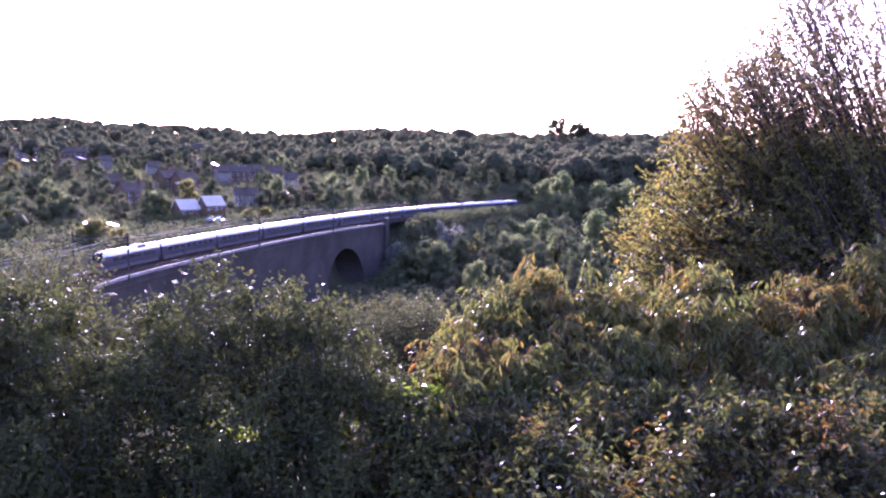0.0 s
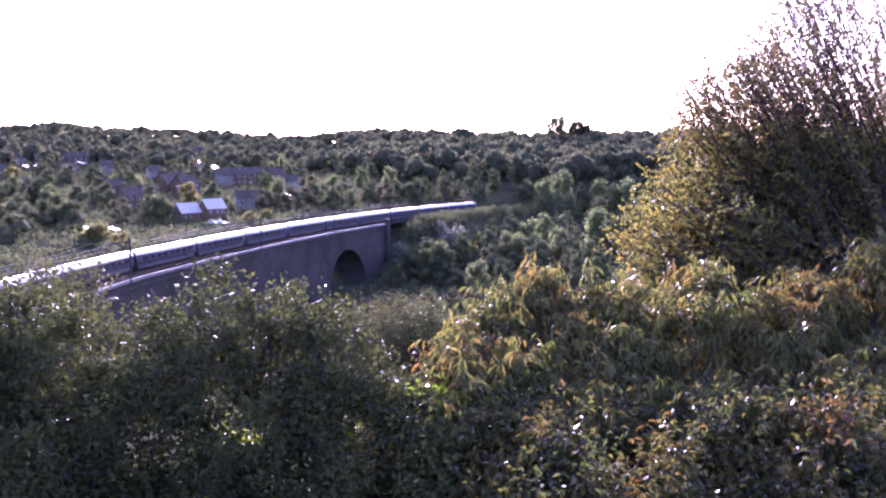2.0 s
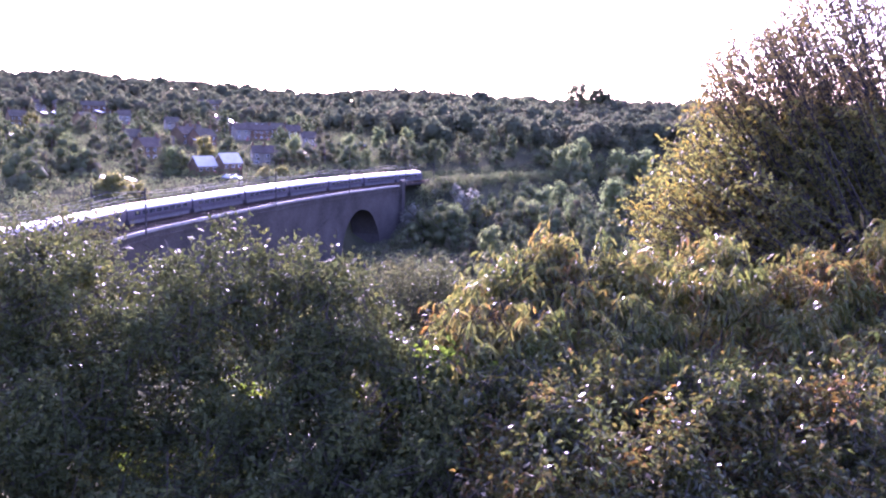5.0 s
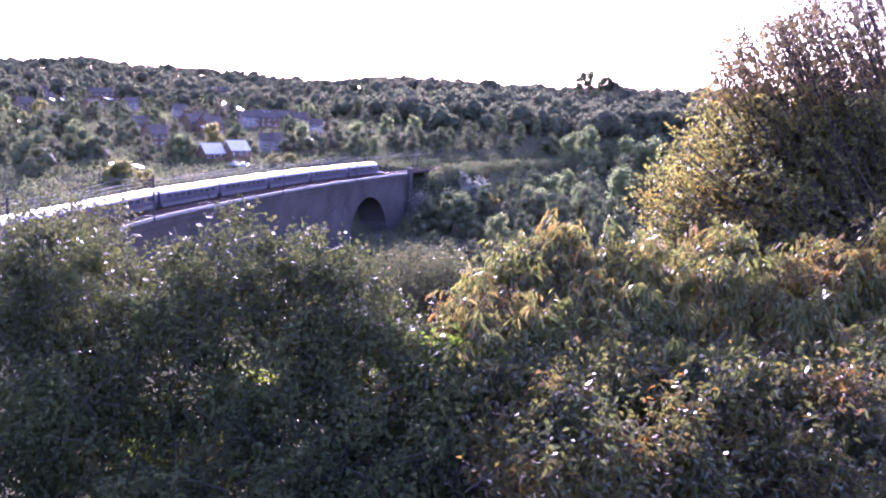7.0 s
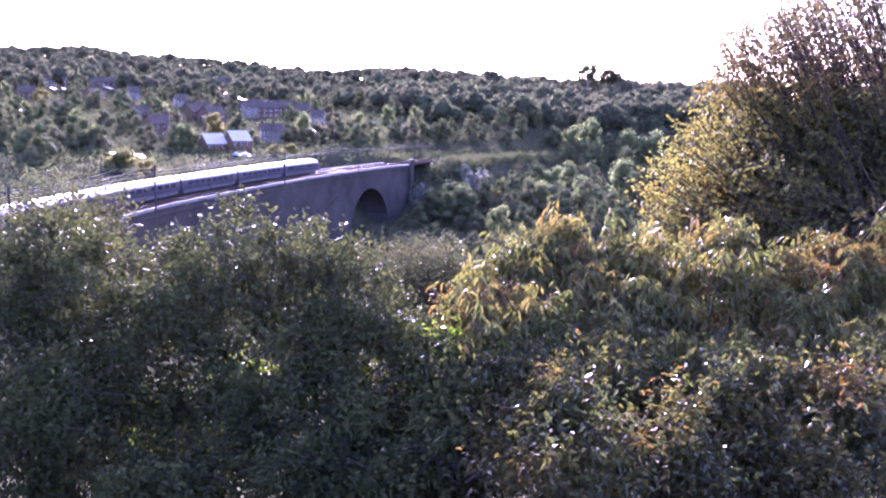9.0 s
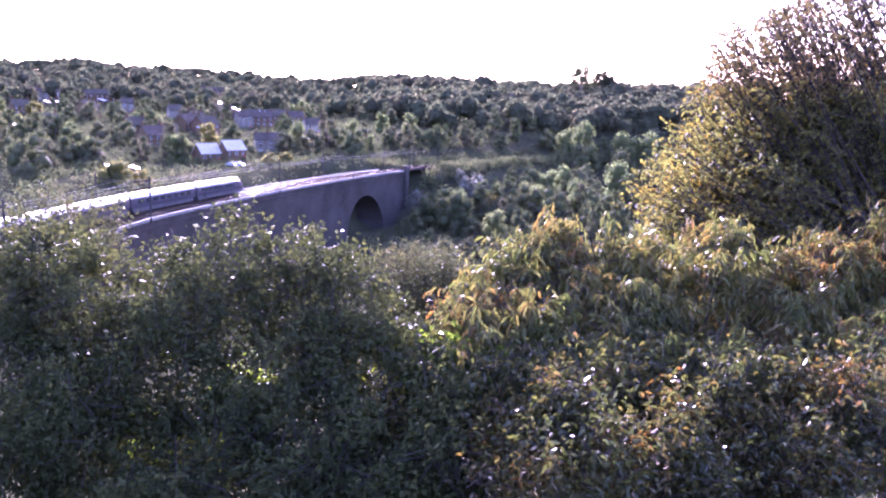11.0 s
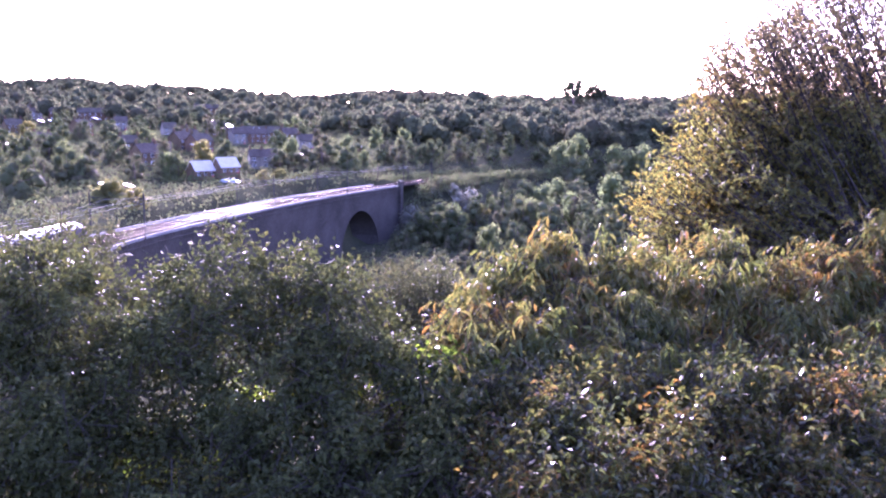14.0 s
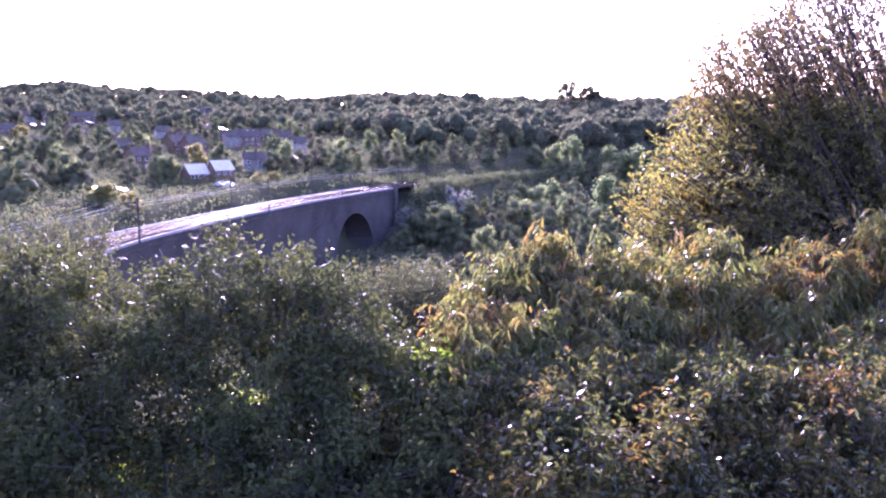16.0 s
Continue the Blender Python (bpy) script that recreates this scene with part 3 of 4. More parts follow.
def trunk_mesh(h, w, rng, parent, limbs=7, lean=0.06, mat=None):
    v, f = [], []
    top = Vector((lean * h * rng.normal() * 0.5, lean * h * rng.normal() * 0.5, h * 0.8))
    pts = [Vector((0, 0, -0.8)), Vector((0, 0, 0.3)), top * 0.4 + Vector((0.1, 0, 0)), top * 0.7, top]
    r = 0.022 * h + 0.04
    tube_data(v, f, pts, [r * 1.3, r, r * 0.75, r * 0.45, r * 0.12], 7)
    for i in range(limbs):
        q = 0.3 + 0.5 * i / limbs
        a = i * 2.4 + rng.random()
        s = top * q
        reach = w * (0.85 - 0.35 * q)
        e = s + Vector((math.cos(a) * reach, math.sin(a) * reach, h * (0.12 + 0.12 * rng.random())))
        m = (s + e) / 2 + Vector((0, 0, -0.04 * h))
        tube_data(v, f, [s, m, e], [r * 0.45, r * 0.28, r * 0.08], 5)
    return mesh_ob("trunk", v, f, mat or BARK, parent, smooth=True)


def make_tree(h, w, mat, seed, leaves=900, leaf=0.55, base=0.25, blobs=12, name="tree", label="", limbs=7, droop=0.0, tall=1.0, group="trees of the valley"):
    rng = np.random.default_rng(seed)
    root = tagged(new(name), label, "tree" if name != "shrub" else "shrub", group=group)
    trunk_mesh(h, w, rng, root, limbs)
    shape = lumpy(h, w, blobs, rng, base, tall)
    p, d = crown_points(leaves, shape, rng, 0.6)
    out = unit(d + rng.normal(size=d.shape) * 0.35)
    way = unit(np.cross(out, rng.normal(size=d.shape))) + d * 0.25
    way[:, 2] -= droop
    leaves_mesh("crown", p, way, leaf * (0.6 + 0.8 * rng.random(leaves)), leaf * 0.7 * (0.6 + 0.8 * rng.random(leaves)), mat, droop=0.1 + droop * 0.4, parent=root, rng=rng, face=out,
                hull=[(c, np.array(r) * 0.6) for c, r in shape])
    return root


PROTOS = {
    "round": make_tree(11, 4.6, LEAF_TREES, 1, 900, 0.52, 0.18, 11, label="broad green tree on the valley side"),
    "tall": make_tree(14, 4.0, LEAF_TREES, 2, 900, 0.52, 0.2, 12, label="tall slender green tree in the valley"),
    "wide": make_tree(9, 5.2, LEAF_TREES, 3, 900, 0.52, 0.1, 12, label="wide spreading tree with dull green leaves"),
    "pale": make_tree(10, 4.8, LEAF_PALE, 4, 1200, 0.5, 0.08, 12, label="pale grey-green willow with drooping foliage", droop=0.6, tall=1.2),
    "yellow": make_tree(8, 5.0, LEAF_YELLOW, 5, 900, 0.45, 0.1, 12, label="rounded tree turning yellow beside the railway"),
    "broad": make_tree(6, 6.6, LEAF_YELLOW, 8, 1700, 0.45, 0.12, 18, label="broad low tree with pale yellowing leaves"),
    "grey": make_tree(5, 3.0, LEAF_GREY, 6, 900, 0.4, 0.05, 10, name="shrub", label="pale silvery shrub beside the viaduct", limbs=5),
}
USED = set()


def plant(kind, x, y, size=1.0, turn=0.0, sink=0.3):
    z = float(ground_z(x, y)) - sink
    m = Matrix.Translation((x, y, z)) @ Matrix.Rotation(turn, 4, "Z") @ Matrix.Scale(size, 4)
    if kind not in USED:
        USED.add(kind)
        PROTOS[kind].matrix_basis = m
        return PROTOS[kind]
    ob = copy_thing(PROTOS[kind], Matrix())
    ob.matrix_basis = m
    return ob


TREE_H = {"round": 11, "tall": 14, "wide": 9, "pale": 10, "yellow": 8, "broad": 6, "grey": 5}


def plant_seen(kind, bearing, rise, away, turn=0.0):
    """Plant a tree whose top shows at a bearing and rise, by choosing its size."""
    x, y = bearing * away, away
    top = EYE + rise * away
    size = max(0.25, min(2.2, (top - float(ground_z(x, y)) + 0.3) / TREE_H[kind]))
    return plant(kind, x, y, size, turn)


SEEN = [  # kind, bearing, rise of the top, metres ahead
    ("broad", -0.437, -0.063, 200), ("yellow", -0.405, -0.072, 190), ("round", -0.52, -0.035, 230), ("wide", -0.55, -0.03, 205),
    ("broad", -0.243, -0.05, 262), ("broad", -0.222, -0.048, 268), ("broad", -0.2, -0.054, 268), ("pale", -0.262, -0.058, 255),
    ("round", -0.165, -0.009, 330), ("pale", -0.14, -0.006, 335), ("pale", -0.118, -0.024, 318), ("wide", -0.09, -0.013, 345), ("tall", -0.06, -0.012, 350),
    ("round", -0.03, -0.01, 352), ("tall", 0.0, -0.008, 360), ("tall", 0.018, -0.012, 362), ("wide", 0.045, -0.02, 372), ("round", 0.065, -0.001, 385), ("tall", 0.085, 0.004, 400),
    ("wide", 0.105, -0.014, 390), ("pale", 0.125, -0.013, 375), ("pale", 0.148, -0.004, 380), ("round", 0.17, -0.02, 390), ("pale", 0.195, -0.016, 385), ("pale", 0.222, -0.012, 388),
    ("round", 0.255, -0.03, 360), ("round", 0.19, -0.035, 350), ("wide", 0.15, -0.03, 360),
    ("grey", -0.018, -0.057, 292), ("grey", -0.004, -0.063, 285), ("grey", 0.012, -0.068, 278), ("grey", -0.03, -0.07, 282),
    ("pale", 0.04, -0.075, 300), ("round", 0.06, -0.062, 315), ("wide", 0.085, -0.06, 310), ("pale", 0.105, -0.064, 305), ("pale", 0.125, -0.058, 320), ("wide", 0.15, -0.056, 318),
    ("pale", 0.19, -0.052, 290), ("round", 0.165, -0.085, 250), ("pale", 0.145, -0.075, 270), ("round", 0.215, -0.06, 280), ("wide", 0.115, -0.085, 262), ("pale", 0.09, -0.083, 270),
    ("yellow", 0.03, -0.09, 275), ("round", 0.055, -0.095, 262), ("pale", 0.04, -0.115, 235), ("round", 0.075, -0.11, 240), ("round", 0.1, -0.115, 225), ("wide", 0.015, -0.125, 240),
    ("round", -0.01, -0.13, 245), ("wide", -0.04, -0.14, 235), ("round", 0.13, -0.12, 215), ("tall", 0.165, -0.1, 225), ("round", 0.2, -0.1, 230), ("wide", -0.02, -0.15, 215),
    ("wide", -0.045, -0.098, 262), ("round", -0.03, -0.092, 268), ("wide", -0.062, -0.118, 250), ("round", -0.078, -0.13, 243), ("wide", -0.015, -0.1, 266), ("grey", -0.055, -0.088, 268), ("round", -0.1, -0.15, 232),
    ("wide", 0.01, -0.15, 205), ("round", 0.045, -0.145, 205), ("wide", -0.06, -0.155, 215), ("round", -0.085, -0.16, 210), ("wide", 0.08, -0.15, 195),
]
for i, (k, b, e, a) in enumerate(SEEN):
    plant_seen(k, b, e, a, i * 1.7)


# open gardens in front of some houses: bearing, distance, half-width
CLEAR = [(-0.292, 262, 0.024), (-0.323, 258, 0.02), (-0.25, 300, 0.012), (-0.236, 300, 0.012), (-0.243, 420, 0.006), (-0.335, 380, 0.005)]


# roofs that catch the sun between the trees
GLINTS = [(-0.342, 372), (-0.336, 366), (-0.329, 350), (-0.387, 300), (-0.25, 420), (-0.236, 422), (-0.26, 405), (-0.284, 440), (-0.303, 480), (-0.45, 520), (-0.506, 500), (-0.52, 505)]


def fill_trees():
    rng = np.random.default_rng(11)
    made = 0
    # far side of the line: gardens and streets among trees, then woods
    while made < 175:
        b = -0.62 + 0.95 * rng.random()
        a = 235 + 330 * rng.random() ** 1.1
        x, y = b * a, a
        xt = float(np.interp(y, LINE[:, 1], LINE[:, 0]))
        if y < 505 and x > xt - 26:
            continue
        if any(abs(b - cb) < 0.006 and a < ca for cb, ca in GLINTS):
            continue
        if any(abs(b - cb) < cw and a < ca + 5 for cb, ca, cw in CLEAR):
            continue
        k = rng.choice(["round", "tall", "wide", "pale", "yellow"], p=[0.36, 0.2, 0.32, 0.07, 0.05])
        plant(k, x, y, 0.75 + 0.45 * rng.random(), rng.random() * 6.28)
        made += 1
    # scrub along the line past the viaduct, and trees down the slope below it
    for d in np.arange(s_at_y(292), s_at_y(430), 9.0):
        p, _ = on_line(d + 4 * rng.random(), 13 + 9 * rng.random())
        plant(str(rng.choice(["round", "pale", "wide"])), p.x, p.y, 0.34 + 0.1 * rng.random(), rng.random() * 6.28)
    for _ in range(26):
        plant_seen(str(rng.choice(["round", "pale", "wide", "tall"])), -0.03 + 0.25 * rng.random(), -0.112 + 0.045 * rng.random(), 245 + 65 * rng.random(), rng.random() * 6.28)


fill_trees()


def undergrowth():
    """Hedges, brambles and scrub that cover the slopes between the trees, one object."""
    rng = np.random.default_rng(13)
    bs, ws, ls, fs = [], [], [], []
    spots = []
    while len(spots) < 8000:
        b = -0.66 + 1.05 * rng.random()
        a = 110 + 560 * rng.random() ** 0.8
        x, y = b * a, a
        xt = float(np.interp(y, LINE[:, 1], LINE[:, 0]))
        if -6 < x - xt < 8.5 + 2 * rng.random():
            continue
        spots.append((x, y, 1.2 + 2.0 * rng.random()))
    s = VIA1 + 2
    while s < s_at_y(470):
        for off in (8.2, 9.8, 11.5, 13.5, -7.5, -10):
            p, _ = on_line(s + rng.random() * 2, off + rng.normal() * 0.6)
            spots.append((p.x, p.y, 1.6 + 1.2 * rng.random() + (0.4 if off > 0 else 0) + (1.6 if off > 0 and p.y > 368 else 0)))
        s += 1.6
    for x, y, h in spots:
        n = 22
        d = unit(rng.normal(size=(n, 3)))
        d[:, 2] = np.abs(d[:, 2])
        w = h * (0.9 + 0.5 * rng.random())
        z = float(ground_z(x, y))
        bs.append(np.array([x, y, z]) + d * np.array([w, w, h]) * (0.7 + 0.3 * rng.random((n, 1))))
        out = unit(d + rng.normal(size=d.shape) * 0.35)
        ws.append(np.cross(out, rng.normal(size=d.shape))), fs.append(out)
        ls.append(h * 0.27 * (0.6 + 0.8 * rng.random(n)))
    p, w, l = np.concatenate(bs), np.concatenate(ws), np.concatenate(ls)
    return tagged(leaves_mesh("undergrowth", p, w, l, l * 0.8, LEAF_TREES, rng=rng, face=np.concatenate(fs)), "tangled hedges and scrub over the slopes", "undergrowth", kind="stuff")


undergrowth()


def far_woods():
    """The wooded ridges: crowns of many small clumps, one object."""
    rng = np.random.default_rng(12)
    bs, ws, ls, fs, hulls = [], [], [], [], []
    for _ in range(1900):
        b = -0.64 + 1.02 * rng.random()
        right = float(smooth(-0.2, -0.03, b))
        far = 950 - 310 * right
        a = far * (1.04 - 0.52 * (1 - 0.25 * right) * rng.random() ** 1.3)
        if rng.random() < 0.2:
            a = far * (0.95 + 0.07 * rng.random())
        x, y = b * a, a
        h = 8 + 6 * rng.random() + 3 * (rng.random() < 0.12) + 2 * right
        w = h * (0.42 + 0.16 * rng.random())
        z = float(ground_z(x, y))
        n = int(100 + 75 * (600 / a))
        hulls.append(((x, y, z + h * 0.52), (w * 0.62, w * 0.62, h * 0.34)))
        d = unit(rng.normal(size=(n, 3)))
        d[:, 2] = np.abs(d[:, 2]) * 1.4 - 0.65
        c = np.array([x, y, z + h * 0.52])
        lump = 0.8 + 0.25 * np.sin(d[:, :1] * 5 + rng.random() * 6) * np.cos(d[:, 1:2] * 4 + rng.random() * 6)
        p = c + d * np.array([w, w, h * 0.5]) * lump * (0.75 + 0.3 * rng.random((n, 1)))
        out = unit(d + rng.normal(size=d.shape) * 0.45)
        bs.append(p), ws.append(np.cross(out, rng.normal(size=d.shape))), fs.append(out), ls.append(np.full(n, h * 0.125) * (0.6 + 0.8 * rng.random(n)))
    p, w, l = np.concatenate(bs), np.concatenate(ws), np.concatenate(ls)
    return tagged(leaves_mesh("woodland", p, w, l, l * 0.85, LEAF_WOOD, rng=rng, face=np.concatenate(fs), hull=hulls), "distant autumn woodland on the ridges", "woodland", kind="stuff")


far_woods()


def skyline_pine(x, y, h, seed, spread):
    rng = np.random.default_rng(seed)
    root = tagged(new("pine_tree"), "tall flat-topped pine standing above the ridge", "tree", group="pines on the skyline")
    v, f = [], []
    tube_data(v, f, [Vector((0, 0, -1)), Vector((0.3, 0, h * 0.5)), Vector((0, 0.2, h * 0.95))], [0.9, 0.7, 0.3], 7)
    blobs = []
    for i in range(9):
        a, q = i * 2.4, 0.5 + 0.44 * i / 9
        e = Vector((math.cos(a) * spread * (1.1 - 0.5 * (q - 0.55)), math.sin(a) * spread, h * (q + 0.06)))
        tube_data(v, f, [Vector((0.2, 0.1, h * (q - 0.08))), e * 0.6 + Vector((0, 0, h * q * 0.38)), e], [0.34, 0.22, 0.08], 5)
        blobs.append(((e.x * 0.85, e.y * 0.85, e.z), (spread * 0.5, spread * 0.5, h * 0.085)))
    mesh_ob("trunk", v, f, BARK, root)
    p, d = crown_points(2400, blobs, rng, 0.05)
    leaves_mesh("crown", p, d + rng.normal(size=d.shape) * 0.5, 0.8 + 0.5 * rng.random(2400), 0.6 + 0.4 * rng.random(2400), LEAF_WOOD, parent=root, rng=rng)
    root.matrix_basis = pose(x, y, float(ground_z(x, y)))
    return root


for b, top, sp, sd in ((0.141, 0.0605, 5.6, 31), (0.165, 0.0555, 4.6, 32), (0.176, 0.05, 3.0, 33)):
    a = 600.0
    skyline_pine(b * a, a, EYE + top * a - float(ground_z(b * a, a)), sd, sp)


# ---- houses
def house(w, d, h, roof_h, wall_mat, roof_mat, label, chimneys=1, floors=2):
    """A gabled house: ridge along x, eaves along the two long sides."""
    root = tagged(new("house"), label, "house", group="houses of the town")
    v = [(-w / 2, -d / 2, -3), (w / 2, -d / 2, -3), (w / 2, d / 2, -3), (-w / 2, d / 2, -3), (-w / 2, -d / 2, h), (w / 2, -d / 2, h), (w / 2, d / 2, h), (-w / 2, d / 2, h),
         (-w / 2, 0, h + roof_h - 0.08), (w / 2, 0, h + roof_h - 0.08)]
    mesh_ob("wall", v, [(0, 1, 5, 4), (2, 3, 7, 6), (1, 2, 6, 9, 5), (3, 0, 4, 8, 7)], wall_mat, root)
    o = 0.35
    for s in (-1, 1):
        slope = roof_h / (d / 2)
        e = (s * (d / 2 + o), h - o * slope)
        t = 0.16
        v = [(-w / 2 - 0.25, e[0], e[1]), (w / 2 + 0.25, e[0], e[1]), (w / 2 + 0.25, 0, h + roof_h), (-w / 2 - 0.25, 0, h + roof_h)]
        v += [(x, y, z + t) for x, y, z in v]
        mesh_ob("roof", v, [(0, 1, 2, 3), (4, 5, 6, 7), (0, 1, 5, 4), (1, 2, 6, 5), (2, 3, 7, 6), (3, 0, 4, 7)], roof_mat, root)
    for i in range(chimneys):
        x = (-w / 2 + 0.6) if i == 0 else (w / 2 - 0.6)
        bm = boxed(x - 0.45, x + 0.45, -0.5, 0.5, h + roof_h * 0.5, h + roof_h + 1.3, bevel=0.03)
        ch = part("chimney", bm, BRICK, root)
        cb = bmesh.new()
        for q in (-0.25, 0.25):
            bmesh.ops.create_cone(cb, cap_ends=True, segments=8, radius1=0.14, radius2=0.11, depth=0.5, matrix=Matrix.Translation((x, q, h + roof_h + 1.5)))
        part("chimney_pot", cb, BRICK, ch)
    cols = max(2, int(w / 3))
    for s in (-1, 1):
        for fl in range(floors):
            for i in range(cols):
                x = -w / 2 + (i + 0.5) * w / cols
                z = 0.9 + fl * 2.7
                if z + 1.3 > h:
                    continue
                y = s * (d / 2 + 0.02)
                wn_ = part("window", boxed(x - 0.6, x + 0.6, y - 0.04, y + 0.04, z, z + 1.3), FRAME_WHITE, root)
                part("pane", boxed(x - 0.5, x + 0.5, y - 0.05, y + 0.05, z + 0.1, z + 1.2), GLASS, wn_)
    part("door", boxed(w / 2 - 1.6, w / 2 - 0.7, -d / 2 - 0.05, -d / 2 + 0.03, 0, 2.05), TRAIN_BAND, root)
    return root


HOUSE_KINDS = [
    house(9, 8, 5.4, 3.2, BRICK, SLATE, "brick house with grey slate roof on the slope", 2),
    house(7, 8, 5.2, 3.0, RENDERED, SLATE, "white rendered house with slate roof among trees", 1),
    house(22, 8, 5.6, 3.0, BRICK, SLATE, "brick terrace with long slate roof", 2),
    house(9, 7, 3.0, 3.6, BRICK, PALE_ROOF, "low house with steep pale sunlit roof", 0, 1),
]
HOUSE_USED = set()


def put_house(kind, bearing, rise, away, turn, size=1.0):
    """A house whose ridge shows at a bearing and rise."""
    x, y = bearing * away, away
    hs = (8.6, 8.2, 8.6, 6.6)[kind] * size
    z = EYE + rise * away - hs
    z = max(z, float(ground_z(x, y)) - 0.2) if kind != 3 else z
    z = min(z, float(ground_z(x, y)) + 2.6)
    m = pose(x, y, z, 0, 0, turn) @ Matrix.Scale(size, 4)
    if kind not in HOUSE_USED:
        HOUSE_USED.add(kind)
        HOUSE_KINDS[kind].matrix_basis = m
        return
    ob = copy_thing(HOUSE_KINDS[kind], Matrix())
    ob.matrix_basis = m


HOUSES = [(3, -0.29, -0.0345, 262, 50, 0.8), (3, -0.322, -0.039, 258, 50, 0.8), (1, -0.25, -0.036, 300, 20, 0.9), (1, -0.236, -0.038, 300, 20, 0.9),
          (2, -0.243, 0.003, 420, 12, 1.0), (2, -0.262, 0.001, 405, 12, 0.9), (0, -0.335, -0.008, 380, 60, 1.0), (0, -0.345, -0.012, 360, 62, 1.0), (0, -0.322, -0.015, 355, 55, 1.0),
          (0, -0.3, 0.004, 440, 40, 1.0), (1, -0.275, -0.004, 400, 35, 1.0), (0, -0.39, -0.03, 300, 55, 1.0), (1, -0.37, -0.028, 310, 20, 1.0), (2, -0.45, 0.012, 520, 20, 1.0),
          (0, -0.5, 0.01, 520, 35, 1.0), (1, -0.525, 0.01, 520, 30, 1.0), (0, -0.54, 0.009, 540, 20, 1.0), (0, -0.47, -0.008, 420, 70, 1.0), (1, -0.42, 0.002, 460, 25, 1.0),
          (2, -0.37, 0.012, 560, 15, 1.0), (0, -0.41, -0.02, 340, 50, 1.0), (2, -0.31, 0.018, 620, 10, 1.0), (0, -0.52, -0.02, 340, 70, 1.0), (0, -0.21, -0.008, 420, 40, 1.0),
          (1, -0.19, -0.016, 380, 25, 1.0), (0, -0.275, 0.02, 640, 30, 1.0), (0, -0.555, -0.008, 430, 45, 1.0), (1, -0.36, -0.002, 430, 30, 1.0)]
for row in HOUSES:
    put_house(*row)


def outbuilding(bearing, rise, away, w, d, tilt=19.0):
    """A small added extension, its low lean-to roof tilted to give a sun glint."""
    while away > 180 and float(ground_z(bearing * away, away)) + 2.4 > EYE + rise * away:
        away -= 6
    x, y = bearing * away, away
    z = float(ground_z(x, y))
    h = max(2.4, min(7.5, EYE + rise * away - z))
    root = tagged(new("outbuilding"), "small outbuilding added for the sun glint on its shiny lean-to roof", "outbuilding", group="outbuildings of the town")
    fall = math.tan(radians(tilt)) * w / 2
    v = [(sx * w / 2, sy * d / 2, zz) for sx, sy in ((-1, -1), (1, -1), (1, 1), (-1, 1)) for zz in (-1.0, h - sx * fall - 0.1)]
    mesh_ob("wall", v, [(0, 2, 3, 1), (2, 4, 5, 3), (4, 6, 7, 5), (6, 0, 1, 7)], BRICK, root)
    part("roof", boxed(-w / 2 - 0.2, w / 2 + 0.2, -d / 2 - 0.2, d / 2 + 0.2, -0.06, 0.06), SHINY_ROOF, root).matrix_basis = pose(0, 0, h, 0, tilt, 0)
    part("window", boxed(-w * 0.3, w * 0.3, -d / 2 - 0.04, -d / 2 + 0.04, h * 0.45, h * 0.45 + 0.9), GLASS, root)
    root.matrix_basis = pose(x, y, z, 0, 0, -6)


# added one for each bright speck; the buildings themselves are unseen
for row in ((-0.45, 0.013, 520, 4, 5), (-0.342, -0.008, 372, 2.2, 3), (-0.336, -0.013, 366, 2.2, 3), (-0.329, -0.019, 350, 2.4, 3), (-0.387, -0.036, 300, 2.2, 3), (-0.25, 0.002, 420, 1.6, 6), (-0.243, 0.002, 421, 1.6, 6),
            (-0.236, 0.001, 422, 1.6, 6), (-0.26, -0.002, 405, 2.5, 3), (-0.284, 0.005, 440, 3, 2.5), (-0.445, -0.069, 222, 2.0, 2), (-0.414, -0.07, 222, 2.0, 2), (-0.506, 0.01, 500, 2.6, 3), (-0.52, 0.01, 505, 2.6, 3), (-0.122, -0.01, 330, 1.6, 2),
            (-0.303, 0.011, 480, 2.4, 3), (-0.195, -0.03, 300, 1.6, 2), (-0.56, -0.02, 320, 5, 2)):
    outbuilding(*row)


# ---- parked cars by the yellow tree
def car(x, y, turn):
    root = tagged(new("parked_car"), "small parked car with glass catching the sun", "car", group="parked cars")
    sec = [(-2.0, 0.35), (-2.05, 0.8), (-1.2, 0.95), (-0.6, 1.45), (0.7, 1.47), (1.5, 1.0), (2.05, 0.9), (2.1, 0.35)]
    v = [(s * (0.85 if z < 1.2 else 0.68), yy, z) for s in (-1, 1) for yy, z in sec]
    k = len(sec)
    mesh_ob("body", v, [tuple(range(k)), tuple(range(k, 2 * k))] + [(j, (j + 1) % k, k + (j + 1) % k, k + j) for j in range(k)], CAR_PAINT, root)
    for a, b in (((-1.15, 0.99), (-0.64, 1.43)), ((0.75, 1.45), (1.45, 1.04))):
        g = [(-0.66, a[0], a[1] + 0.02), (0.66, a[0], a[1] + 0.02), (0.6, b[0], b[1] + 0.02), (-0.6, b[0], b[1] + 0.02)]
        mesh_ob("windscreen", g, [(0, 1, 2, 3)], GLASS, root)
    for sx in (-0.8, 0.8):
        for yy in (-1.3, 1.3):
            wb = bmesh.new()
            bmesh.ops.create_cone(wb, cap_ends=True, segments=16, radius1=0.32, radius2=0.32, depth=0.2, matrix=Matrix.Translation((sx, yy, 0.32)) @ Matrix.Rotation(math.pi / 2, 4, "Y"))
            part("wheel", wb, TYRE, root)
    root.matrix_basis = pose(x, y, float(ground_z(x, y)) + 0.02, 0, 0, turn)


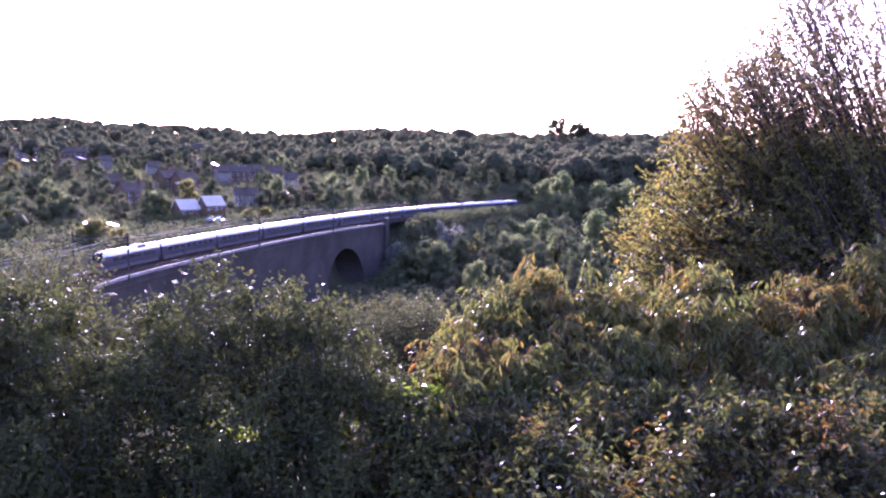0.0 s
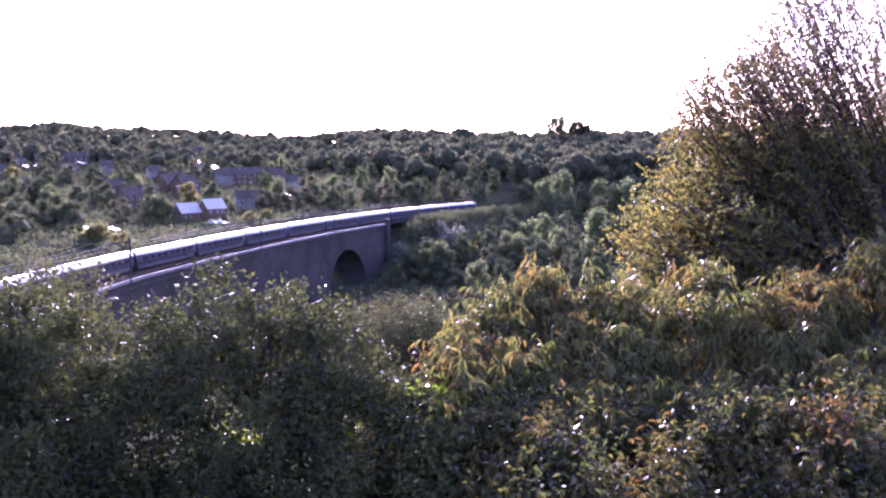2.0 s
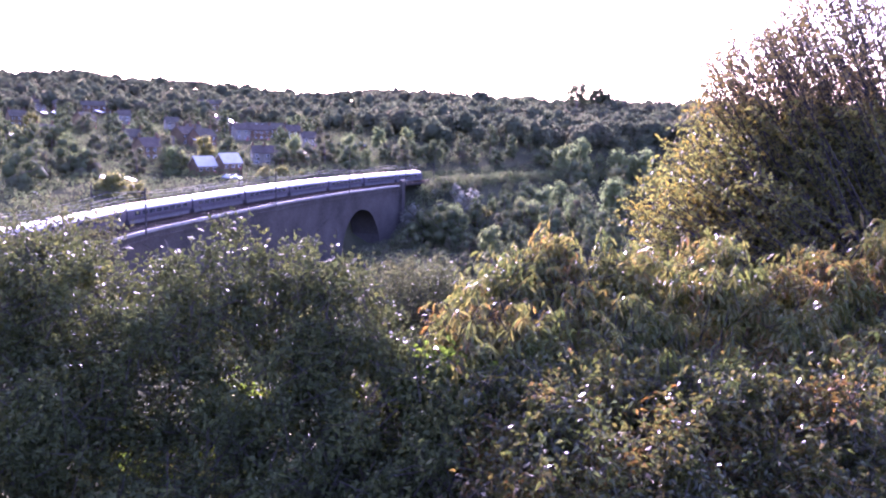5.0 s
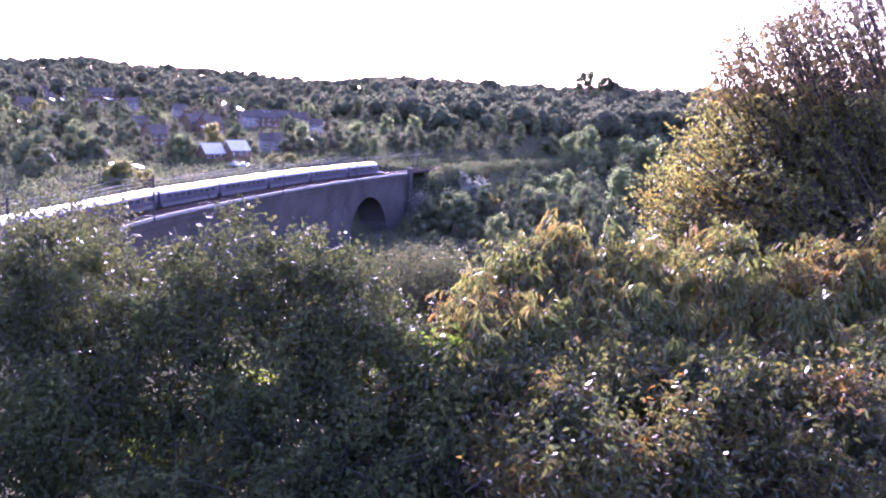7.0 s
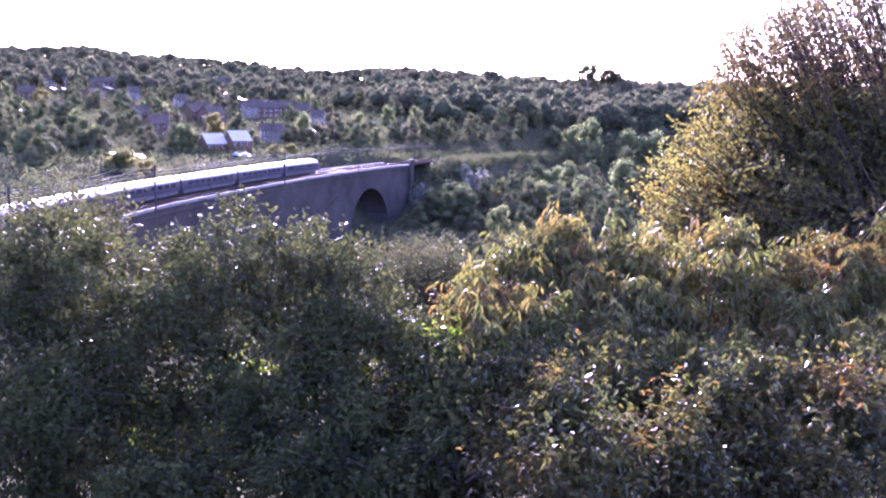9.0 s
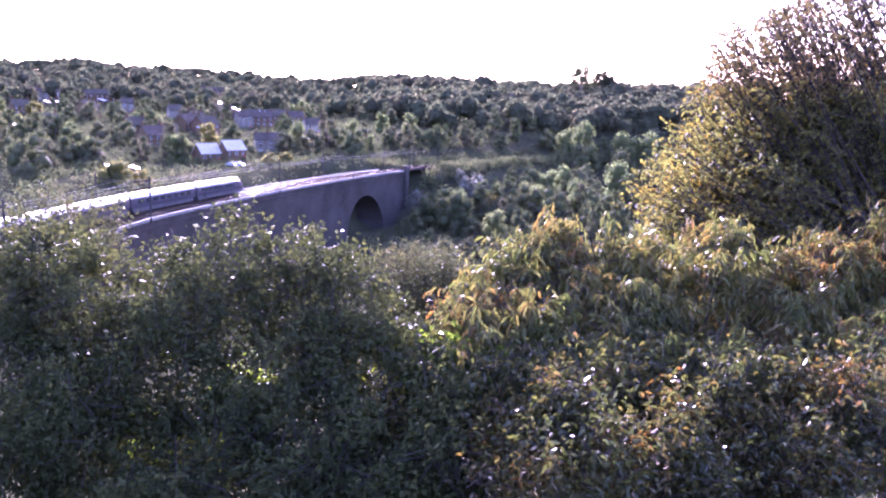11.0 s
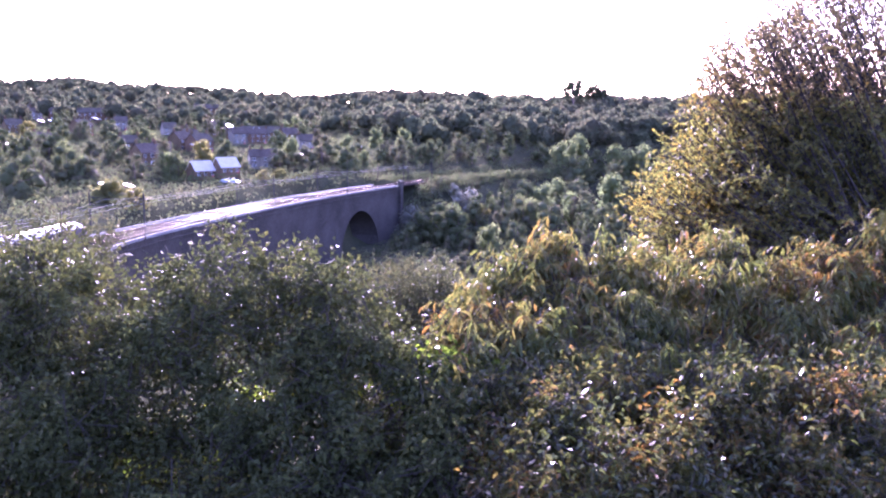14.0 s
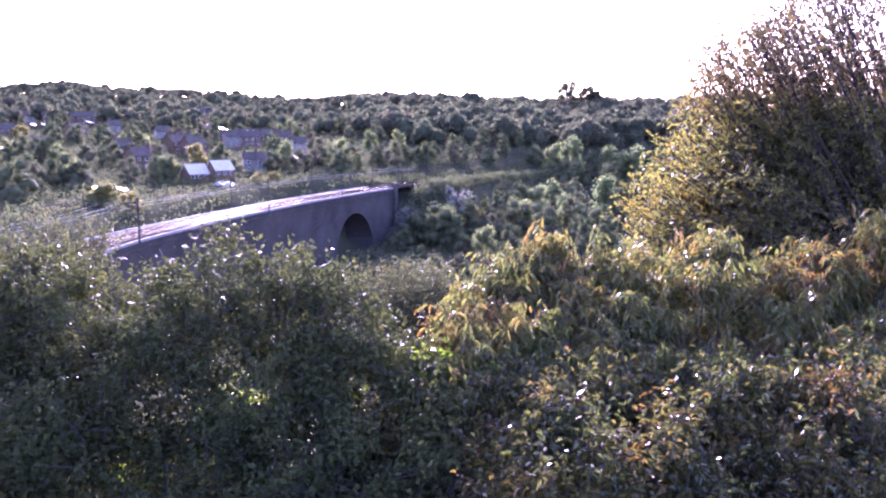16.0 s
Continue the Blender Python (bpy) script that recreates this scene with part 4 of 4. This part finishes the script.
for b, a, tn in ((-0.445, 215, 75), (-0.414, 215, 70), (-0.29, 246, 60), (-0.28, 246, 65)):
    car(b * a, a, tn)


# ---- foreground
def sprig_leaves(tips, ways, per, span, rng):
    """Leaves set along short stems."""
    n = len(tips)
    q = np.tile(np.linspace(0.0, 1.0, per), n)
    base = np.repeat(tips, per, 0) - np.repeat(ways, per, 0) * (q * span)[:, None]
    way = np.repeat(ways, per, 0) * 0.6 + rng.normal(size=(n * per, 3)) * 0.75
    return base + rng.normal(size=base.shape) * 0.012, way


def spray_leaves(tips, ways, per, span, rng):
    """Long leaves in two rows along an arching shoot, hanging from it."""
    n = len(tips)
    q = np.tile(np.linspace(0.0, 1.0, per), n)
    shoot = np.repeat(ways, per, 0)
    side = np.repeat(unit(np.cross(ways, np.array([0, 0, 1.0]) + 0.2 * rng.normal(size=ways.shape))), per, 0) * np.tile(np.where(np.arange(per) % 2, 1.0, -1.0), n)[:, None]
    base = np.repeat(tips, per, 0) - shoot * (q * span)[:, None]
    base[:, 2] -= span * 0.5 * (1 - q) ** 2
    way = side * 0.55 + shoot * 0.45 + rng.normal(size=shoot.shape) * 0.22
    way[:, 2] -= 0.55
    return base, way


def bush(name, label, blobs, sprigs, per, leaf, mat, seed, stems, span=0.3, droop=0.2, bent=False, shell=0.55, category="bush", lift=0.4, ratio=0.55, root_at=None, spray=False, gaps=(), stray=0.07):
    """blobs: (bearing, rise, metres ahead, half-width, half-height). Stems run from the ground to the blobs.
    gaps: openings in the leafage, as (bearing, rise, half-size)."""
    rng = np.random.default_rng(seed)
    root = tagged(new(name), label, category)
    bl = [(spot(b, e, a), (w, w * 0.9, h)) for b, e, a, w, h in blobs]
    tips, d = crown_points(sprigs, bl, rng, shell)
    for gb, ge, gr in gaps:
        far = np.hypot(tips[:, 0] / tips[:, 1] - gb, (tips[:, 2] - EYE) / tips[:, 1] - ge)
        keep = far > gr * (0.6 + 0.8 * rng.random(len(tips)))
        tips, d = tips[keep], d[keep]
    tips = tips + rng.normal(size=tips.shape) * stray
    ways = unit(d * 0.8 + np.array([0, 0, lift]) + rng.normal(size=d.shape) * 0.35)
    base, way = (spray_leaves if spray else sprig_leaves)(tips, ways, per, span, rng)
    n = len(base)
    size = leaf * (0.65 + 0.6 * rng.random(n))
    leaves_mesh("foliage", base, way, size, size * ratio * (0.8 + 0.4 * rng.random(n)), mat, droop=droop, parent=root, rng=rng, bent=bent)
    v, f = [], []
    foot = root_at or (sum(b[0][0] for b in bl) / len(bl), sum(b[0][1] for b in bl) / len(bl))
    g = Vector((foot[0], foot[1], float(ground_z(*foot)) - 0.3))
    for c, r in bl:
        for _ in range(stems):
            e = Vector(c) + Vector(rng.normal(size=3)) * 0.45 * r[0]
            s = g + Vector((rng.normal() * 0.25, rng.normal() * 0.25, 0))
            m = s.lerp(e, 0.5) + Vector((rng.normal() * 0.12, rng.normal() * 0.12, 0.25))
            tube_data(v, f, [s, m, e], [0.03, 0.018, 0.006], 5)
    # fine twigs behind the leaves
    for i in range(0, len(tips), 4):
        t0, w0 = Vector(tips[i]), Vector(ways[i])
        tube_data(v, f, [t0 - w0 * span * 1.6, t0], [0.0045, 0.0015], 3)
    mesh_ob("twigwork", v, f, DARK_TWIG, root)
    return root


def lumps(seed, n, edge_b, edge_e, low, near, far, left_low, size):
    """Uneven clumps of one shrub below its outline: (bearing, rise, metres ahead, half-width, half-height)."""
    rng = np.random.default_rng(seed)
    out = []
    while len(out) < n:
        q = rng.random()
        b = edge_b[0] + (edge_b[-1] - edge_b[0]) * rng.random()
        top = float(np.interp(b, edge_b, edge_e))
        e = top + (low - top) * q ** 0.9
        if b < edge_b[0] + (left_low - edge_b[0]) * max(0.0, (e + 0.25) / (low + 0.25)):
            continue
        a = float(np.interp(e, [low, -0.12], [near, far])) + rng.normal() * 0.25
        r = size * (0.7 + 0.6 * rng.random())
        e = min(e, top - 0.8 * r / a)
        out.append((b, e, a, r, r * (0.75 + 0.3 * rng.random())))
    return out


DARK_GAPS = [(-0.325, -0.431, 0.026), (-0.435, -0.441, 0.02), (-0.256, -0.337, 0.016), (-0.264, -0.375, 0.014), (-0.379, -0.464, 0.018), (-0.288, -0.454, 0.018), (-0.44, -0.33, 0.01)]
bush("dark_bush", "dense dark green bush with small glossy leaves",
     lumps(53, 190, [-0.6, -0.477, -0.448, -0.378, -0.321, -0.272, -0.243, -0.2, -0.158, -0.116, -0.095, -0.06, 0.0, 0.05],
           [-0.14, -0.125, -0.13, -0.118, -0.122, -0.09, -0.11, -0.127, -0.138, -0.17, -0.2, -0.258, -0.33, -0.41], -0.52, 5.2, 6.7, -0.6, 0.24)
     + [(-0.55, -0.25, 6.9, 0.75, 0.6), (-0.46, -0.25, 6.9, 0.75, 0.62), (-0.38, -0.24, 6.9, 0.7, 0.6), (-0.3, -0.23, 6.9, 0.7, 0.62), (-0.22, -0.25, 6.8, 0.65, 0.6), (-0.15, -0.28, 6.6, 0.5, 0.5),
        (-0.58, -0.5, 5.5, 0.7, 0.5), (-0.48, -0.53, 5.4, 0.6, 0.45), (-0.38, -0.53, 5.4, 0.6, 0.45), (-0.28, -0.53, 5.4, 0.6, 0.45), (-0.18, -0.52, 5.4, 0.6, 0.45), (-0.09, -0.52, 5.3, 0.55, 0.45), (-0.66, -0.42, 5.8, 0.7, 0.6), (-0.57, -0.4, 6.2, 0.8, 0.7), (-0.46, -0.4, 6.2, 0.8, 0.7), (-0.34, -0.4, 6.2, 0.8, 0.7), (-0.22, -0.4, 6.1, 0.8, 0.7), (-0.1, -0.4, 6.0, 0.6, 0.5),
        (-0.1, -0.36, 6.5, 0.55, 0.4), (-0.06, -0.42, 5.8, 0.45, 0.4), (-0.03, -0.47, 5.5, 0.4, 0.4), (-0.13, -0.45, 5.7, 0.5, 0.4)],
     10200, 9, 0.056, LEAF_DARK, 41, 0, shell=0.5, gaps=DARK_GAPS, stray=0.02)
bush("bank_bush", "fresh green bush lower on the sunny bank", [(-0.47, -0.42, 8.4, 0.5, 0.35), (-0.4, -0.45, 8.2, 0.5, 0.35), (-0.33, -0.42, 8.3, 0.5, 0.35), (-0.27, -0.36, 8.6, 0.5, 0.4), (-0.29, -0.45, 8.0, 0.4, 0.35)],
     900, 8, 0.08, LEAF_FRESH, 47, 3)
bush("bright_bush", "small bright green bush between larger shrubs",
     [(-0.075, -0.3, 6.3, 0.16, 0.14), (-0.05, -0.305, 6.1, 0.2, 0.14), (-0.02, -0.305, 6.0, 0.2, 0.15), (0.012, -0.315, 5.9, 0.2, 0.14), (0.035, -0.33, 5.8, 0.18, 0.14), (-0.01, -0.34, 5.9, 0.25, 0.18)],
     330, 8, 0.075, LEAF_FRESH, 48, 3, lift=0.7)
bush("twiggy_shrub", "thin shrub with sparse olive leaves and bare twigs", [(-0.53, -0.16, 8.5, 0.6, 0.55), (-0.47, -0.15, 8.8, 0.45, 0.5), (-0.57, -0.2, 8.0, 0.6, 0.6)],
     700, 7, 0.06, LEAF_OLIVE, 42, 8, lift=0.9)
bush("grey_green_bush", "small-leaved grey-green bush further down the bank", [
    (-0.09, -0.215, 11, 0.5, 0.55), (-0.05, -0.205, 11.5, 0.6, 0.6), (-0.015, -0.21, 11, 0.5, 0.6), (-0.07, -0.27, 10.5, 0.8, 0.8), (-0.01, -0.27, 10.5, 0.8, 0.8)],
     1900, 8, 0.06, LEAF_OLIVE, 43, 3)
bush("drooping_shrub", "large shrub with long drooping green and rust leaves",
     lumps(51, 210, [-0.05, -0.01, 0.02, 0.05, 0.09, 0.125, 0.16, 0.22, 0.27, 0.33, 0.38, 0.43, 0.48, 0.54, 0.6], [-0.29, -0.225, -0.185, -0.155, -0.135, -0.115, -0.135, -0.12, -0.145, -0.11, -0.15, -0.12, -0.14, -0.085, -0.07], -0.34, 5.9, 7.9, -0.02, 0.24),
     8200, 8, 0.085, LEAF_DROOP, 44, 1, span=0.22, droop=0.45, bent=True, lift=0.3, ratio=0.32, shell=0.0, category="shrub", spray=True)
bush("lower_bush", "broad low bush with small shiny green and brown leaves",
     lumps(52, 150, [-0.04, 0.1, 0.6], [-0.31, -0.29, -0.28], -0.47, 4.9, 6.8, 0.05, 0.24),
     6800, 9, 0.055, LEAF_LOWER, 46, 0, span=0.25, droop=0.3, lift=0.4, ratio=0.4, shell=0.3)


def golden_tree():
    """A many-stemmed tree: limbs fan out and up from a low fork, leafy below, thinning to bare tips above."""
    rng = np.random.default_rng(45)
    root = tagged(new("golden_tree"), "tall many-stemmed tree with golden leaves and bare tips", "tree")
    a = 11.0
    fork = Vector(spot(0.56, -0.2, a + 0.6))
    g = Vector((fork.x + 0.2, fork.y, float(ground_z(fork.x + 0.2, fork.y)) - 0.3))
    v, f = [], []
    tube_data(v, f, [g, g.lerp(fork, 0.6), fork], [0.22, 0.18, 0.15], 8)
    tips, ways = [], []
    for i in range(700):
        b = 0.228 + 0.49 * rng.random() if i > 460 else 0.228 + 0.22 * rng.random() if i > 260 else 0.38 + 0.3 * rng.random()
        most = float(np.interp(b, [0.225, 0.25, 0.29, 0.3, 0.315, 0.36, 0.385, 0.415, 0.46, 0.72], [-0.11, -0.065, -0.025, 0.04, 0.09, 0.115, 0.14, 0.19, 0.26, 0.4]))
        top = most - (most + 0.13) * (0.0 if i % 3 == 0 else rng.random() ** 1.2) + 0.012 * rng.normal()
        if i < 34:
            b = 0.285 + 0.1 * rng.random()
            top = float(np.interp(b, [0.285, 0.3, 0.355, 0.385], [0.055, 0.1, 0.115, 0.14])) * (0.75 + 0.27 * rng.random())
        e = Vector(spot(b, top, a + 0.5 + rng.normal() * 0.7))
        stem = float(np.interp(b, [0.2, 0.3, 0.45, 0.72], [0.46, 0.52, 0.63, 0.84])) + 0.03 * rng.normal()
        s = Vector(spot(stem, -0.2 + 0.03 * rng.normal(), e.y + rng.normal() * 0.3))
        c = s.lerp(e, 0.5) + Vector(((s.x - e.x) * 0.05 + rng.normal() * 0.14, rng.normal() * 0.14, -0.1 * abs(e.x - s.x)))
        pts = [s * (1 - q) ** 2 + c * 2 * q * (1 - q) + e * q * q for q in (0, 0.2, 0.4, 0.6, 0.8, 1.0)]
        r = 0.008 + 0.014 * rng.random()
        tube_data(v, f, [g.lerp(fork, 0.7)] + pts, [r * 1.2, r, r * 0.85, r * 0.7, r * 0.5, r * 0.32, 0.005], 5)
        for k in range(14):
            q = 0.35 + 0.65 * k / 13
            p = s * (1 - q) ** 2 + c * 2 * q * (1 - q) + e * q * q
            run_ = ((c - s) * (1 - q) + (e - c) * q).normalized()
            w = (run_ * 0.8 + Vector(rng.normal(size=3)) * 0.55 + Vector((-0.1, 0, 0.1))).normalized()
            t = p + w * (0.2 + 0.35 * rng.random())
            tube_data(v, f, [p, p.lerp(t, 0.55) + Vector((0, 0, 0.02)), t], [0.006, 0.0045, 0.0025], 3)
            tips.append(t), ways.append(w)
    mesh_ob("branchwork", v, f, TWIG, root, smooth=True)
    tips, ways = np.array(tips), np.array(ways)
    rise = (tips[:, 2] - EYE) / tips[:, 1]
    high = (rise > 0.035) & (rng.random(len(tips)) < np.interp(rise, [0.03, 0.1, 0.25], [1.0, 0.85, 0.75]))
    base, way = sprig_leaves(tips[high], ways[high], 8, 0.42, rng)
    n = len(base)
    leaves_mesh("tip_leaves", base, way, 0.05 + 0.04 * rng.random(n), 0.028 + 0.018 * rng.random(n), LEAF_TIP, droop=0.15, parent=root, rng=rng, label="sparse brown leaves at the tips")
    gb, gw = sprig_leaves(tips[rise <= 0.05], ways[rise <= 0.05], 9, 0.45, rng)
    # leafy depth of the crown, its shoots running out from the fork
    blobs = [(spot(b, e, away), (w, w, h)) for b, e, away, w, h in
             lumps(54, 170, [0.235, 0.26, 0.3, 0.33, 0.38, 0.45, 0.66], [-0.12, -0.08, -0.04, 0.005, 0.025, 0.04, 0.05], -0.2, 10.4, 11.8, 0.2, 0.3)]
    t2, d = crown_points(5600, blobs, rng, 0.1)
    w2 = unit(unit(t2 - np.array(fork)) * 0.9 + np.array([0, 0, 0.3]) + rng.normal(size=d.shape) * 0.35)
    base, way = sprig_leaves(t2, w2, 9, 0.4, rng)
    base, way = np.concatenate([base, gb]), np.concatenate([way, gw])
    n = len(base)
    leaves_mesh("crown", base, way, 0.06 + 0.04 * rng.random(n), 0.03 + 0.018 * rng.random(n), LEAF_GOLD, droop=0.2, parent=root, rng=rng)
    return root


golden_tree()

# ---- sleepers last: the ones on the viaduct's visible stretch
SLEEPER_MESH = bpy.data.meshes.new("sleeper")
sb = boxed(-1.25, 1.25, -0.13, 0.13, -0.26, -0.15, bevel=0.02)
sb.to_mesh(SLEEPER_MESH)
sb.free()
SLEEPER_MESH.materials.append(SLEEPER)
for tr, off in zip(TRACKS, (0.0, 3.4)):
    s = s_at_y(125)
    for _ in range(230):
        p, t = on_line(s, off)
        ob = new("sleeper", SLEEPER_MESH)
        ob.parent = tr
        ob.matrix_basis = pose(p.x, p.y, 0, 0, 0, math.degrees(math.atan2(t.y, t.x)) - 90)
        s += 0.68

motions()
